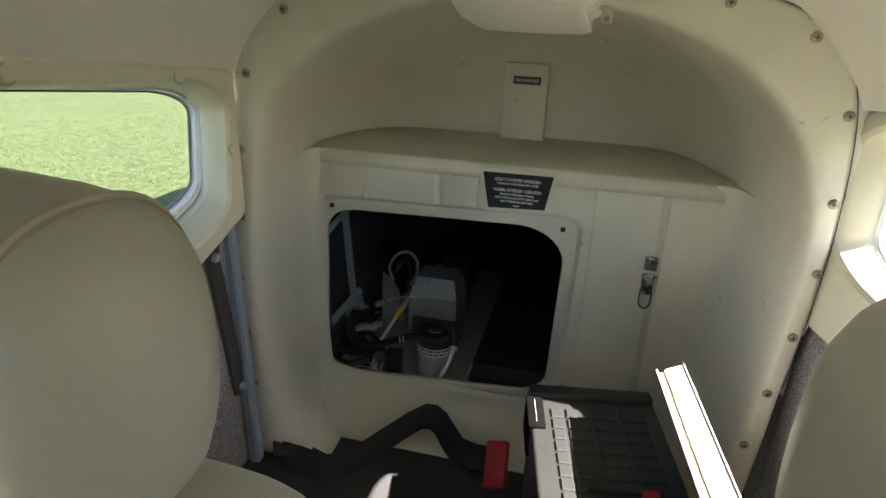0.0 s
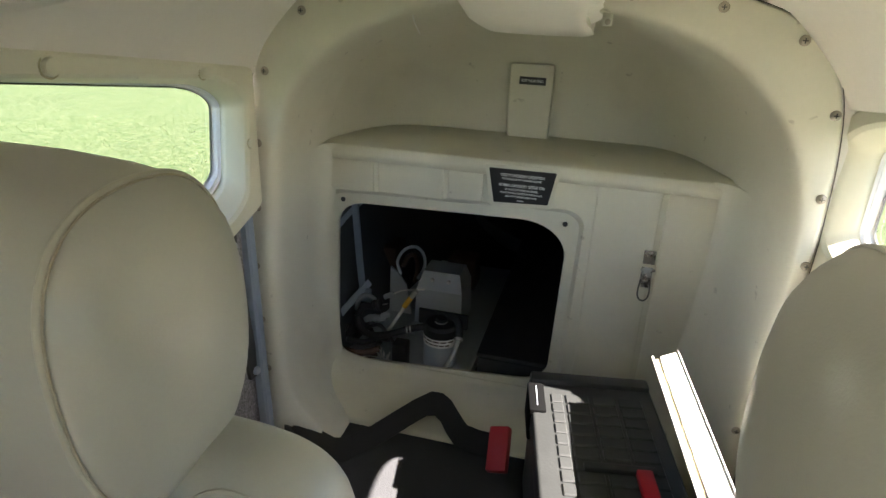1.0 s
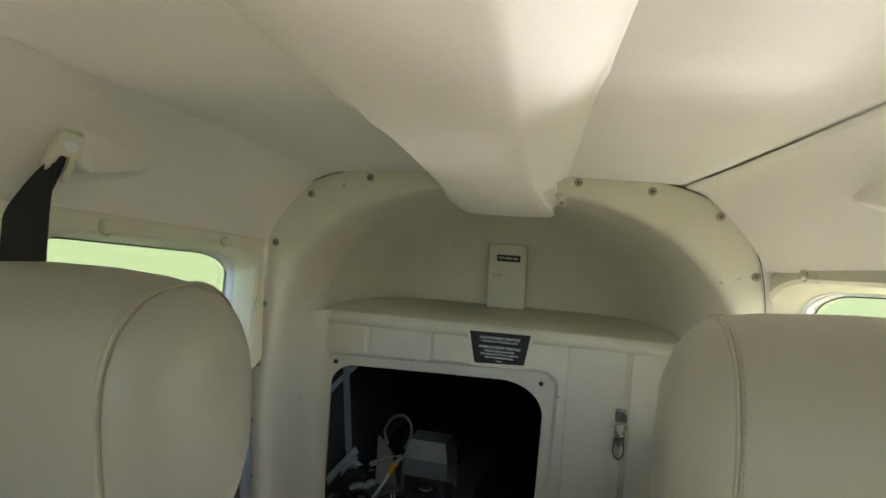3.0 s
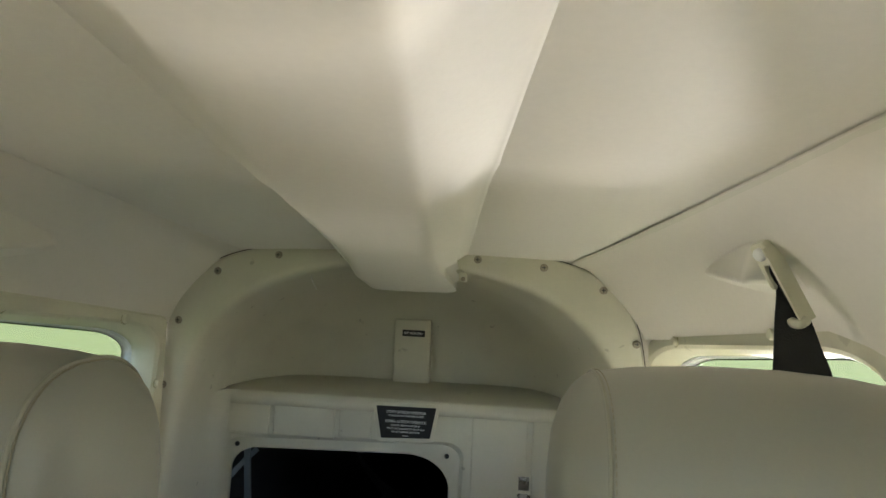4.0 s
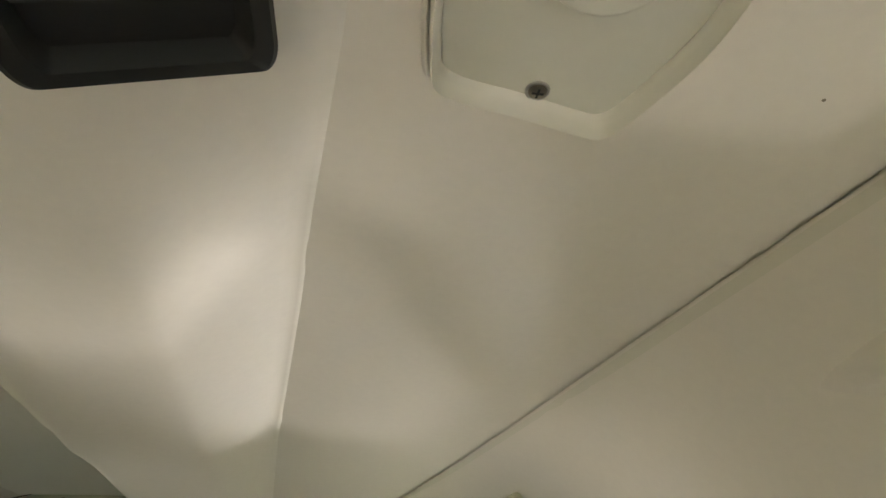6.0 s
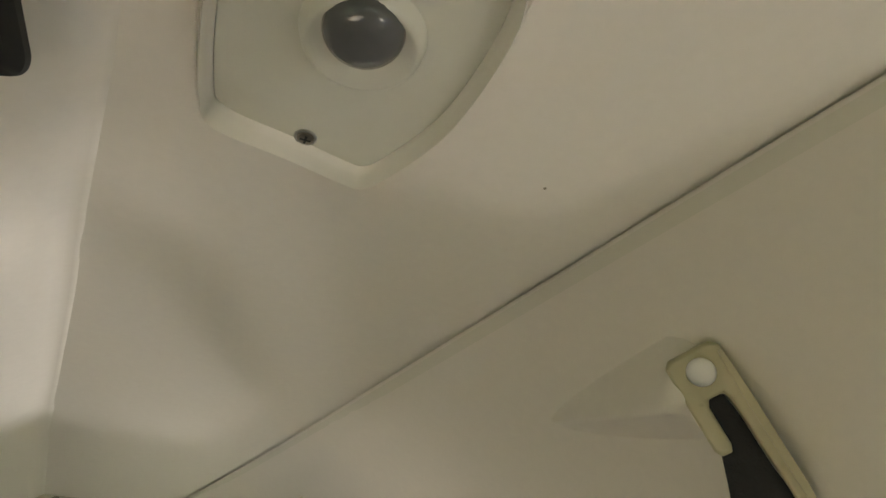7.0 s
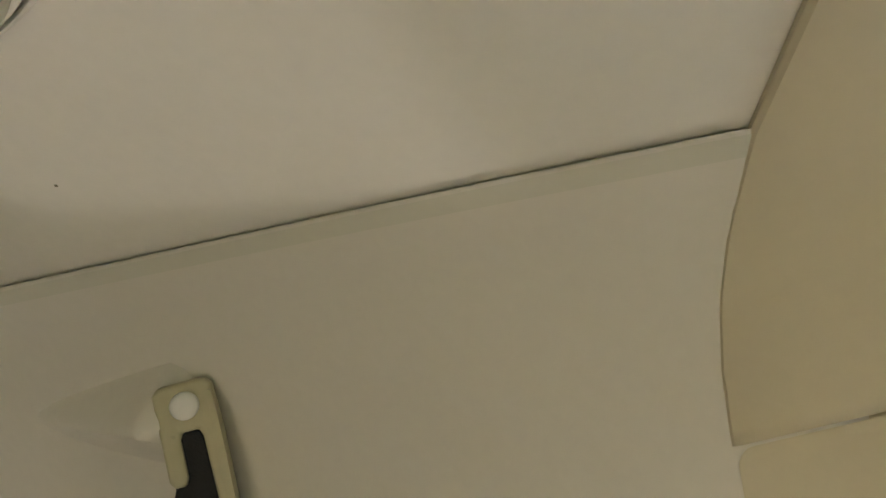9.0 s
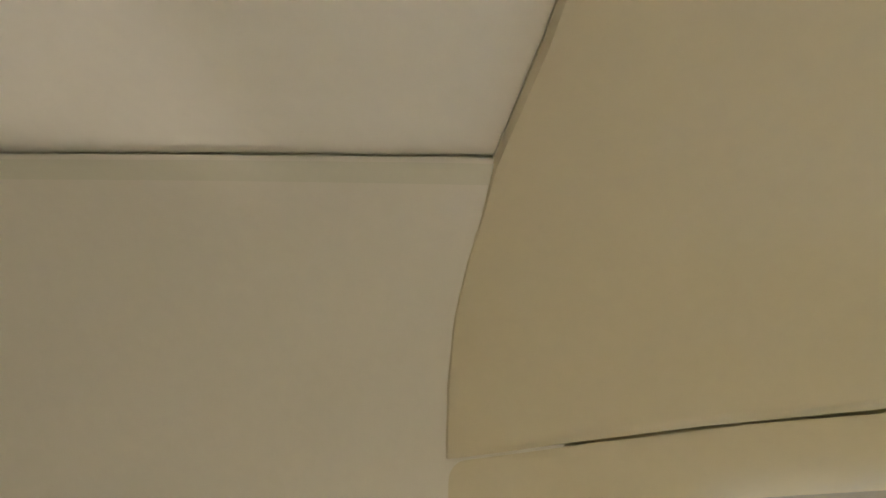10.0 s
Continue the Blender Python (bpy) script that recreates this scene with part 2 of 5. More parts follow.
def ring_of(rows, bm=None):
    bm = bm or bmesh.new()
    vs = [[bm.verts.new(p) for p in row] for row in rows]
    n = len(vs[0])
    for k in range(len(vs)):
        a, b = vs[k], vs[(k + 1) % len(vs)]
        for i in range(n):
            bm.faces.new((a[i], a[(i + 1) % n], b[(i + 1) % n], b[i]))
    return bm


def ribbon(pts, width, thick, bm=None, per=6):
    """A flat strap along pts; width is a vector or a list of vectors, across the strap."""
    n = len(pts)
    ws = width if isinstance(width, list) else [width] * n
    ps, wv = smooth_path(pts, per), smooth_path(ws, per)
    rows = []
    for i, (p, w) in enumerate(zip(ps, wv)):
        d = (ps[min(i + 1, len(ps) - 1)] - ps[max(i - 1, 0)]).normalized()
        k = d.cross(w).normalized() * thick / 2
        rows.append([p - w / 2 - k, p + w / 2 - k, p + w / 2 + k, p - w / 2 + k])
    return capped(rows, bm)


def lathe(profile, axis_m, sides=24, bm=None):
    """Rings of (radius, height) about the local z of axis_m."""
    rows = [[axis_m @ Vector((r * math.cos(a), r * math.sin(a), h)) for a in (2 * math.pi * k / sides for k in range(sides))] for r, h in profile]
    return capped(rows, bm)


def facing(p, normal):
    """A frame at p whose z points along normal."""
    return Matrix.Translation(p) @ Vector(normal).to_track_quat("Z", "Y").to_matrix().to_4x4()


def rrect(r=0.2, per=10, squash=1.0, along=8):
    """A rounded unit square, -1 to 1, as a loop from its upper right corner on, with points along its edges too; r: corner radius in units."""
    out = []
    corners = ((1, 1), (-1, 1), (-1, -1), (1, -1))
    for k, (sx, sy) in enumerate(corners):
        for i in range(per):
            a = math.pi / 2 * (k + i / (per - 1))
            out.append((sx * (1 - r * squash) + r * squash * math.cos(a), sy * (1 - r) + r * math.sin(a)))
        nx, ny = corners[(k + 1) % 4]
        a = math.pi / 2 * (k + 1)
        p = out[-1]
        q = (nx * (1 - r * squash) + r * squash * math.cos(a), ny * (1 - r) + r * math.sin(a))
        out += [(p[0] + (q[0] - p[0]) * i / (along + 1), p[1] + (q[1] - p[1]) * i / (along + 1)) for i in range(1, along + 1)]
    return out


def quad(loop, corners):
    """Maps a unit loop into a quad given as ((u, v) lower left, lower right, upper right, upper left)."""
    ll, lr, ur, ul = (Vector(c) for c in corners)
    out = []
    for x, y in loop:
        s, t = (x + 1) / 2, (y + 1) / 2
        out.append((ll * (1 - s) + lr * s) * (1 - t) + (ul * (1 - s) + ur * s) * t)
    return out


def solid(ob, thickness, offset, edge=True):
    m = ob.modifiers.new("thickness", "SOLIDIFY")
    m.thickness, m.offset, m.use_rim = thickness, offset, edge
    return ob


def interp(x, xs, ys):
    return float(np.interp(x, xs, ys))

# ---- cabin shape ----
def centre(y):
    return 0.085 * (0.7 - y)


SEAM_FIT = np.polyfit([-0.38, -0.2, 0.0, 0.25, 0.5, 0.72], [0.3285, 0.325, 0.315, 0.293, 0.2735, 0.243], 3)
ROOF_FIT = np.polyfit([-0.5, -0.38, -0.14, -0.05, 0.1, 0.3, 0.5, 0.7, 0.85], [1.224, 1.2185, 1.2055, 1.197, 1.180, 1.156, 1.134, 1.112, 1.096], 4)


def half_seam(y):
    return float(np.polyval(SEAM_FIT, min(max(y, -0.42), 0.74)))


def roof(y):
    return float(np.polyval(ROOF_FIT, min(max(y, -0.5), 0.9)))


def band_dip(y):
    """How far the roof panels are bent down, shaped to give bright and dark bands."""
    return interp(y, [-0.60, -0.030, -0.020, -0.004, 0.004, 0.03, 0.12, 0.20, 0.238, 0.252, 0.275, 0.32, 0.40, 0.455, 0.475, 0.50, 0.54, 0.72], [0, 0, 0.0002, 0.0014, 0.0017, 0.0018, 0.0030, 0.0050, 0.0062, 0.0060, 0.0040, 0.0015, 0.0008, 0.0006, 0.0012, 0.0009, 0.0, 0])


SIDE = [(0, 0), (0.03, -0.010), (0.055, -0.030), (0.082, -0.055), (0.105, -0.082), (0.120, -0.11), (0.130, -0.15), (0.136, -0.22), (0.137, -0.30)]


def side_profile(y, s, upto=None):
    """Points of the side liner from the seam down; s: +1 or -1 for the side."""
    c, h, z = centre(y), half_seam(y), roof(y)
    fwd = interp(y, [-0.5, 0.2], [1, 0])
    aft = interp(y, [0.45, 0.7], [1, 0.90])
    pts = []
    curve = smooth_path([(a, b, 0) for a, b in SIDE], 3)
    for q in curve:
        dx, dz = q.x * (1 + 0.04 * fwd) * aft, q.y + 0.012 * fwd * min(1, q.x / 0.08)
        pts.append(Vector((c + s * (h + dx), y, z + dz)))
    return pts


def stations(a, b, n):
    return [a + (b - a) * i / n for i in range(n + 1)]


def wall_x(y, s):
    return centre(y) + s * (half_seam(y) + 0.137 * interp(y, [0.45, 0.7], [1, 0.93]))


def liner_x(y, z, s):
    """Where the side liner stands at that height."""
    pts = side_profile(y, s)[::-1]
    return interp(z, [p.z for p in pts], [p.x for p in pts])


def door_line(y):
    return 1.154 + 0.19 * max(-0.05, min(0.25, -0.343 - y)) + interp(y, [-0.58, -0.50, -0.45, -0.40, -0.345], [0.0012, 0.0034, 0.0042, 0.0029, 0.0004])


def west_plane(y):
    return -0.354 - 0.05 * (0.71 - y)


def east_plane(y):
    return 0.522 - 0.2275 * y


def trim_top(y, s):
    """Height of the upper edge of the window trims."""
    return 1.064 - 0.133 * (y - 0.24) if s < 0 else 1.063 - 0.1105 * (y - 0.267)


# ceiling panel between the two seams
rows = []
for y in [-0.46, -0.42] + stations(-0.386, 0.70, 150):
    c, h, z = centre(y), half_seam(y) + 0.0008, roof(y)
    rows.append([(c + h * u, y, z + 0.006 * (1 - u * u) - band_dip(y + 0.02 * u * u) * (1 - u ** 4)) for u in [k / 12 - 1 for k in range(25)]])
ceiling = solid(put("ceiling", sheet(rows), HEADLINER), 0.003, 1, False)
tagged(ceiling, "cream plastic headliner panel sloping down to the tail", "ceiling", kind="structure")

# side liners: from the seam to below the window trim top, then lower walls
for s, nm in ((1, "east"), (-1, "west")):
    rows = []
    for y in stations(-0.386, 0.70, 30):
        pts = side_profile(y, s)
        if s == -1:
            pts = [pts[0] + Vector((0.0014, 0, -0.0005))] + pts[1:]
        else:
            pts = [pts[0] + Vector((-0.0010, 0, 0.0004))] + pts[1:]
        rows.append(pts)
    # the aft stretch, over the window, ends behind the top of the window trim
    keep = []
    for row in rows:
        y = row[0].y
        if y > 0.24:
            top = trim_top(y, s) - 0.008 - (0.07 * max(0.0, (0.36 - y) / 0.12) if s > 0 else 0.0)
            roofz = row[0].z
            out = (east_plane(y) if s > 0 else west_plane(y)) + s * 0.003 - liner_x(y, top, s)
            row = [Vector((p.x + out * min(1, (roofz - p.z) / (roofz - top)) ** 2 * min(1, (y - 0.24) / 0.05) * min(1, (0.706 - y) / 0.07), y, p.z)) for p in row]
            k = max(i for i, p in enumerate(row) if p.z > top)
            end = row[k].lerp(row[k + 1], (row[k].z - top) / (row[k].z - row[k + 1].z))
            row = row[: k + 1] + [end] * (len(row) - k - 1)
        keep.append(row)
    bm = sheet(keep)
    bmesh.ops.remove_doubles(bm, verts=bm.verts, dist=0.0002)
    w = solid(put("wall_%s" % nm, bm, SIDELINER), 0.003, -1 if s > 0 else 1, False)
    tagged(w, "cream plastic side liner curving down from the roof seam", "wall", kind="structure")
    # lower wall, carpeted
    rows = [[(wall_x(y, s) + s * 0.004, y, z) for z in (-0.02, 0.3, 0.5, 0.66, 0.80 if y > 0.24 else roof(y) - 0.28)] for y in stations(-0.385, 0.72, 16)]
    w = solid(put("wall_%s_lower" % nm, sheet(rows), SPECKLE), 0.012, -1 if s > 0 else 1)
    tagged(w, "grey speckled carpet on the lower cabin side", "wall", kind="structure")

rows = []
for y in stations(-0.386, 0.70, 30):
    pts = side_profile(y, 1)
    row = []
    for d in (0.0002, 0.003, 0.006, 0.0088, 0.0092):
        run = 0.0
        for p, q in zip(pts, pts[1:]):
            k = (q - p).length
            if run + k >= d:
                row.append(p.lerp(q, (d - run) / k) + Vector((-0.0001, 0, -0.0031 if d < 0.009 else -0.0026)))
                break
            run += k
    rows.append(row)
tagged(put("trim_seam_lip", sheet(rows), LIP), "thin cream lip below the roof seam", "trim", kind="structure")

# outer skin over the roof, coloured dark to stand for shade in the seams
rows = []
for y in stations(-1.6, 1.25, 20):
    yy = max(min(y, 0.72), -0.5)
    pts = side_profile(yy, -1)[11::-1] + side_profile(yy, 1)[:12]
    rows.append([(p.x * 1.0 + (0.035 if p.x > 0 else -0.035) * min(1, abs(p.x) / 0.3), y, p.z + 0.028) for p in pts])
skin = solid(put("roof_skin", sheet(rows), GAPSHADE), 0.004, 1)
tagged(skin, "roof skin coloured dark brown for the shade in the seams", "wall", kind="structure")


# ---- windows ----
def window(nm, s, plane, outer, reveal, glass, depth, label, corner):
    """Trim panel with a rounded opening, a reveal and a pane. Corners are (y, z); plane: x at y."""
    frame_ob = tagged(new(nm), label, "window", kind="structure")
    at = lambda loop, off: [Vector((plane(q.x) + s * off, q.x, q.y)) for q in loop]
    # the forward upper corner of the trim is wide and round
    both = s > 0   # on the east side the aft one too
    edge = [p if ((both or q[0] < 0) and q[1] > 0) else q for p, q in zip(rrect(corner), rrect(0.07))]
    o = at(quad(edge, outer), 0.005)
    oi = at(quad(edge, outer), 0.001)
    oj = at(quad(edge, [[c[0] + 0.003 * (-1 if i in (1, 2) else 1), c[1] + 0.003 * (-1 if i in (2, 3) else 1)] for i, c in enumerate(outer)]), -0.001)
    if both:
        part("trim_backing", sheet([at(quad(edge, outer), 0.0035), at(quad(rrect(0.02), outer), 0.0035)], True), SIDELINER, frame_ob, "cream liner behind the rounded trim")
    # edge of the panel, its face, the rounded lip and the reveal
    a = at(quad(rrect(0.42), reveal), 0.0)
    grown = lambda k: [[c[0] + k * (1 if i in (1, 2) else -1), c[1] + k * (1 if i in (2, 3) else -1)] for i, c in enumerate(reveal)]
    lip = [at(quad(rrect(0.42), grown(0.006)), -0.0005), at(quad(rrect(0.42), grown(0.002)), 0.003), at(quad(rrect(0.42), grown(-0.001)), 0.010)]
    rows = [o, oi, oj, *lip, at(quad(rrect(0.42), [[(p + q) / 2 for p, q in zip(u, v)] for u, v in zip(reveal, glass)]), depth * 0.7), at(quad(rrect(0.42), [[0.42 * p + 0.58 * q for p, q in zip(u, v)] for u, v in zip(reveal, glass)]), depth)]
    solid(part("window_trim", sheet(rows, True), RAWABS, frame_ob, "cream plastic trim with rounded corners", flat_angle=22), 0.002, 0)
    g1 = at(quad(rrect(0.42), [[0.42 * p + 0.58 * q for p, q in zip(u, v)] for u, v in zip(reveal, glass)]), depth)
    mixed = lambda k: quad(rrect(0.42), [[(1 - k) * p + k * q for p, q in zip(u, v)] for u, v in zip(reveal, glass)])
    g2 = at(mixed(0.78), depth + 0.001)
    g3 = at(quad(rrect(0.42), glass), depth + 0.012)
    part("window_frame", sheet([[p + Vector((-s * 0.001, 0, 0)) for p in g1], at(mixed(0.72), depth - 0.0025), g2, at(mixed(0.84), depth + 0.0015), at(mixed(0.90), depth + 0.0005), at(mixed(0.96), depth + 0.004), g3], True), WHITE, frame_ob, "white painted frame with a ridge", flat_angle=30)
    seal_in = at(quad(rrect(0.42), [[c[0] * 0.985 + 0.015 * sum(k[0] for k in glass) / 4, c[1] * 0.98 + 0.02 * sum(k[1] for k in glass) / 4] for c in glass]), depth + 0.010)
    part("window_seal", sheet([g3, [p + Vector((-s * 0.002, 0, 0)) for p in seal_in]], True), RUBBER, frame_ob, "black rubber seal")
    bm = bmesh.new()
    bm.faces.new([bm.verts.new(p + Vector((s * 0.003, 0, 0))) for p in g3])
    pane = part("pane", bm, GLASS, frame_ob, smooth=False)
    pane.visible_shadow = False
    # skin round the opening
    big = at(quad(rrect(0.05), [[c[0] + 0.12 * (1 if i in (1, 2) else -1), c[1] + 0.25 * (1 if i in (2, 3) else -1)] for i, c in enumerate(glass)]), depth + 0.012)
    part("outer_skin", sheet([g3, big], True), SKIN, frame_ob)
    return frame_ob


win_w = window("window_1", -1, west_plane,
               [(0.24, 0.660), (0.692, 0.815), (0.692, 1.004), (0.24, 1.064)],
               [(0.285, 0.780), (0.655, 0.815), (0.675, 0.990), (0.285, 1.031)],
               [(0.305, 0.826), (0.648, 0.845), (0.664, 0.978), (0.305, 1.026)], 0.036, "rear cabin window with rounded cream trim, grass outside", 0.08)
win_e = window("window_2", 1, east_plane,
               [(0.267, 0.750), (0.728, 0.757), (0.728, 1.012), (0.267, 1.063)],
               [(0.312, 0.812), (0.703, 0.841), (0.7105, 0.993), (0.312, 1.033)],
               [(0.342, 0.822), (0.693, 0.853), (0.693, 0.983), (0.342, 1.028)], 0.034, "rear cabin window with rounded cream trim, grass outside", 0.30)


def cap_button(parent, p, normal, r=0.006):
    bm = lathe([(r * 1.12, -0.001), (r * 1.10, 0.0004), (r * 1.0, 0.0002), (r * 0.97, 0.0030), (r * 0.88, 0.0044), (r * 0.6, 0.0050)], facing(p, normal), 20)
    # darker flat ring stands for the shade of a groove round the cap
    part("cap_shade", lathe([(r * 1.32, -0.001), (r * 1.32, 0.0003), (r * 1.02, 0.0003)], facing(p, normal), 20), BRACKET, parent, "darker ring coloured for the shaded groove round a cap")
    return part("cap", bm, RAWABS, parent, "round plastic screw cap")


for y, z, r in ((0.392, 1.031, 0.0085), (0.592, 1.006, 0.0062), (0.674, 0.907, 0.0055), (0.545, 0.8, 0.006)):
    cap_button(win_w, (west_plane(y) + 0.0012, y, z), (1, 0, 0), r)
for y, z, r in ((0.635, 1.011, 0.0062), (0.7095, 0.913, 0.0055), (0.447, 1.036, 0.0062)):
    cap_button(win_e, (east_plane(y) - 0.0012, y, z), (-1, 0, 0), r)

# ---- front cabin: liner band, door frames, windscreen ----
def post_edge(s, d):
    """The aft edge of the front liner, by the distance d round from the roof seam; its bow is fitted to the camera's
    view.
    """
    return interp(d, [-0.9, -0.12, -0.046, -0.028, 0.0, 0.024, 0.045, 0.068, 0.095, 0.12, 0.2], [-0.43, -0.412, -0.387, -0.3795, -0.3684, -0.3615, -0.3545, -0.3485, -0.3445, -0.343, -0.343])


rows = []
for k, dy in enumerate([0.0, 0.0, -0.0015, -0.006, -0.02, -0.05, -0.09, -0.15, -0.25, -0.4, -0.7, -1.06]):
    off = (0.0, 0.0026, 0.0042, 0.0050)[min(k, 3)]
    row = []
    for s in (-1, 1):
        pts = []
        for i in range(22):
            d = 0.125 * i / 21
            y = post_edge(s, d) + dy
            full = side_profile(y, s)
            # cut the profile at the door line and share it out evenly
            low, cut = door_line(y), [full[0]]
            for p, q in zip(full, full[1:]):
                if q.z < low:
                    cut.append(p.lerp(q, (p.z - low) / (p.z - q.z)))
                    break
                cut.append(q)
            run = [0.0]
            for p, q in zip(cut, cut[1:]):
                run.append(run[-1] + (q - p).length)
            at = run[-1] * i / 21
            j = max(k for k in range(len(run)) if run[k] <= at + 1e-9)
            j = min(j, len(cut) - 2)
            q = cut[j].lerp(cut[j + 1], (at - run[j]) / max(1e-9, run[j + 1] - run[j]))
            t = min(1, at / 0.08)
            pts.append(q - Vector((s * off * t, 0, off * (1 - t * 0.6))))
        row.append(pts)
    mid = []
    for u in [j / 8 - 1 for j in range(1, 16)]:
        y = post_edge(1, -0.34 * (1 - abs(u))) + dy
        mid.append(Vector((centre(y) + half_seam(y) * u, y, roof(y) - off + 0.006 * (1 - u * u))))
    rows.append(row[0][::-1] + mid + row[1])
bm = sheet(rows)
bmesh.ops.remove_doubles(bm, verts=bm.verts, dist=0.0001)
front_band = solid(put("ceiling_front", bm, FRONTLINER), 0.002, 1)
tagged(front_band, "yellowed plastic liner over the front seats", "ceiling", kind="structure")


def door_side(nm, s):
    """Door frame with a large window opening beside the front seat."""
    ob = tagged(new(nm), "cabin door with yellowed cream frame and large window", "door", kind="structure")
    px = lambda y, z: liner_x(y, z, s) - s * 0.0040
    def at(loop, off):
        return [Vector((px(q.x, q.y) + s * off, q.x, q.y)) for q in loop]
    rise = lambda loop: [Vector((q.x, q.y + max(0, (q.y - 0.9) / 0.24) * (door_line(q.x) - door_line(-0.405)))) for q in loop]
    hole = lambda k: rise(quad(rrect(0.10, along=90), [(-1.30 + k, 0.66 + k), (-0.405 - k, 0.66 + k), (-0.405 - k, 1.1560 - k * 0.6), (-1.30 + k, 1.1560 - k * 0.6)]))
    top = door_line(-0.345) - 0.0030
    fine = [Vector((q.x, q.y if q.y < 1.0 else q.y + door_line(q.x) - door_line(-0.345))) for q in quad(rrect(0.01, along=90), [(-1.45, 0.02), (-0.345, 0.02), (-0.345, top), (-1.45, top)])]
    tucked = [Vector((q.x, q.y + (0.010 if q.y > 1.0 else 0))) for q in fine]
    rows = [at(tucked, 0.006), at(fine, 0.004), at(fine, 0.0), at(hole(0), 0.0), at(hole(0.011), 0.008), at(hole(0.011), 0.03)]
    solid(part("door_trim", sheet(rows, True), FRONTLINER, ob), 0.002, 0, False)
    ring, inner = at(hole(0.011), 0.03), at(hole(0.018), 0.031)
    part("window_frame", sheet([ring, inner], True), STEEL, ob, "grey metal window frame")
    bm = bmesh.new()
    bm.faces.new([bm.verts.new(p + Vector((s * 0.004, 0, 0))) for p in inner])
    pane = part("pane", bm, GLASS, ob, smooth=False)
    pane.visible_shadow = False
    return ob


door_side("door_1", 1)
door_side("door_2", -1)

# unseen front end: panel wall, windscreen, sunlit engine cowl added to bounce light in
SCREEN = [(-0.36, 0.93), (0.60, 0.93), (0.54, 1.185), (-0.30, 1.185)]
# wall kept black to cut the light that reaches the baggage bay
panel_wall = tagged(new("wall_front"), "dark front bulkhead with the windscreen opening", "wall", kind="structure")
flat = lambda loop, y: [Vector((q.x, y, q.y)) for q in loop]
bulk = [(-0.56, -0.02), (0.78, -0.02), (0.78, 1.27), (-0.56, 1.27)]
solid(part("bulkhead", sheet([flat(quad(rrect(0.02), bulk), -1.14), flat(quad(rrect(0.16), SCREEN), -1.14), flat(quad(rrect(0.16), SCREEN), -1.17)], True), TOOLBLACK, panel_wall), 0.004, 0)
part("glare_shield", block((-0.40, -1.16, 0.885), (0.64, -0.94, 0.918), 0.012, 3), TOOLBLACK, panel_wall)
screen = tagged(new("window_3"), "acrylic windscreen ahead of the front seats", "window", kind="structure")
bm = bmesh.new()
bm.faces.new([bm.verts.new(p) for p in flat(quad(rrect(0.16), SCREEN), -1.165)])
pane = part("pane", bm, GLASS, screen, smooth=False)
pane.visible_shadow = False
rows = []
for y, k in ((-1.18, 1.0), (-1.7, 0.96), (-2.1, 0.86), (-2.3, 0.66)):
    rows.append([Vector((0.12 + 0.56 * k * c, y, 0.45 + 0.46 * k * d)) for c, d in ((math.copysign(abs(math.cos(a)) ** 0.5, math.cos(a)), math.copysign(abs(math.sin(a)) ** 0.5, math.sin(a))) for a in [2 * math.pi * i / 32 for i in range(32)])])
tagged(put("engine_cowl", capped(rows), SKIN), "white engine cowl ahead of the windscreen, unseen, added to bounce light in", "cowl", kind="structure")

# floors
bm = block((-0.42, 0.40, 0.34), (0.46, 0.89, 0.40), 0.002)
tagged(put("floor", bm, CARPET), "dark grey carpet on the baggage floor", "floor", kind="structure")
# floor out of view, coloured pale to bounce sun up at the ceiling
bm = block((-0.48, -1.46, -0.06), (0.66, 0.40, 0.0), 0.002)
tagged(put("floor_cabin", bm, BEIGE), "unseen beige cabin floor, kept pale to bounce sunlight up", "floor", kind="structure")
bm = block((-0.42, 0.385, 0.0), (0.50, 0.399, 0.34), 0.001)
tagged(put("floor_step", bm, CARPET), "carpeted step up to the baggage floor", "floor", kind="structure")

bm = block((-0.50, 0.39, -0.03), (0.52, 0.755, 0.0), 0.002)
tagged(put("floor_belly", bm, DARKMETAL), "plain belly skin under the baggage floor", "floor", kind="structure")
bm = block((-0.50, 0.740, 0.0), (0.52, 0.755, 0.339), 0.002)
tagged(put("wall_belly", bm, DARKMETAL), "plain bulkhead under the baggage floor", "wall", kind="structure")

# ---- moulded baggage liner ----
HALF = [(0, 1.122), (0.10, 1.122), (0.18, 1.118), (0.240, 1.108), (0.288, 1.089), (0.326, 1.056), (0.350, 1.012), (0.363, 0.955), (0.370, 0.895), (0.376, 0.80), (0.379, 0.71), (0.378, 0.62), (0.374, 0.53), (0.370, 0.45), (0.368, 0.39)]
HALF_IN = [(0, 1.098), (0.06, 1.096), (0.125, 1.087), (0.19, 1.066), (0.235, 1.042), (0.276, 1.006), (0.305, 0.964), (0.322, 0.915), (0.331, 0.862), (0.336, 0.79), (0.337, 0.71), (0.336, 0.62), (0.333, 0.53), (0.330, 0.45), (0.328, 0.39)]
UNIT = smooth_path([(x / 0.379, (z - 0.39) / (1.122 - 0.39), 0) for x, z in HALF], 4)
UNIT_IN = smooth_path([(x / 0.337, (z - 0.39) / (1.098 - 0.39), 0) for x, z in HALF_IN], 4)


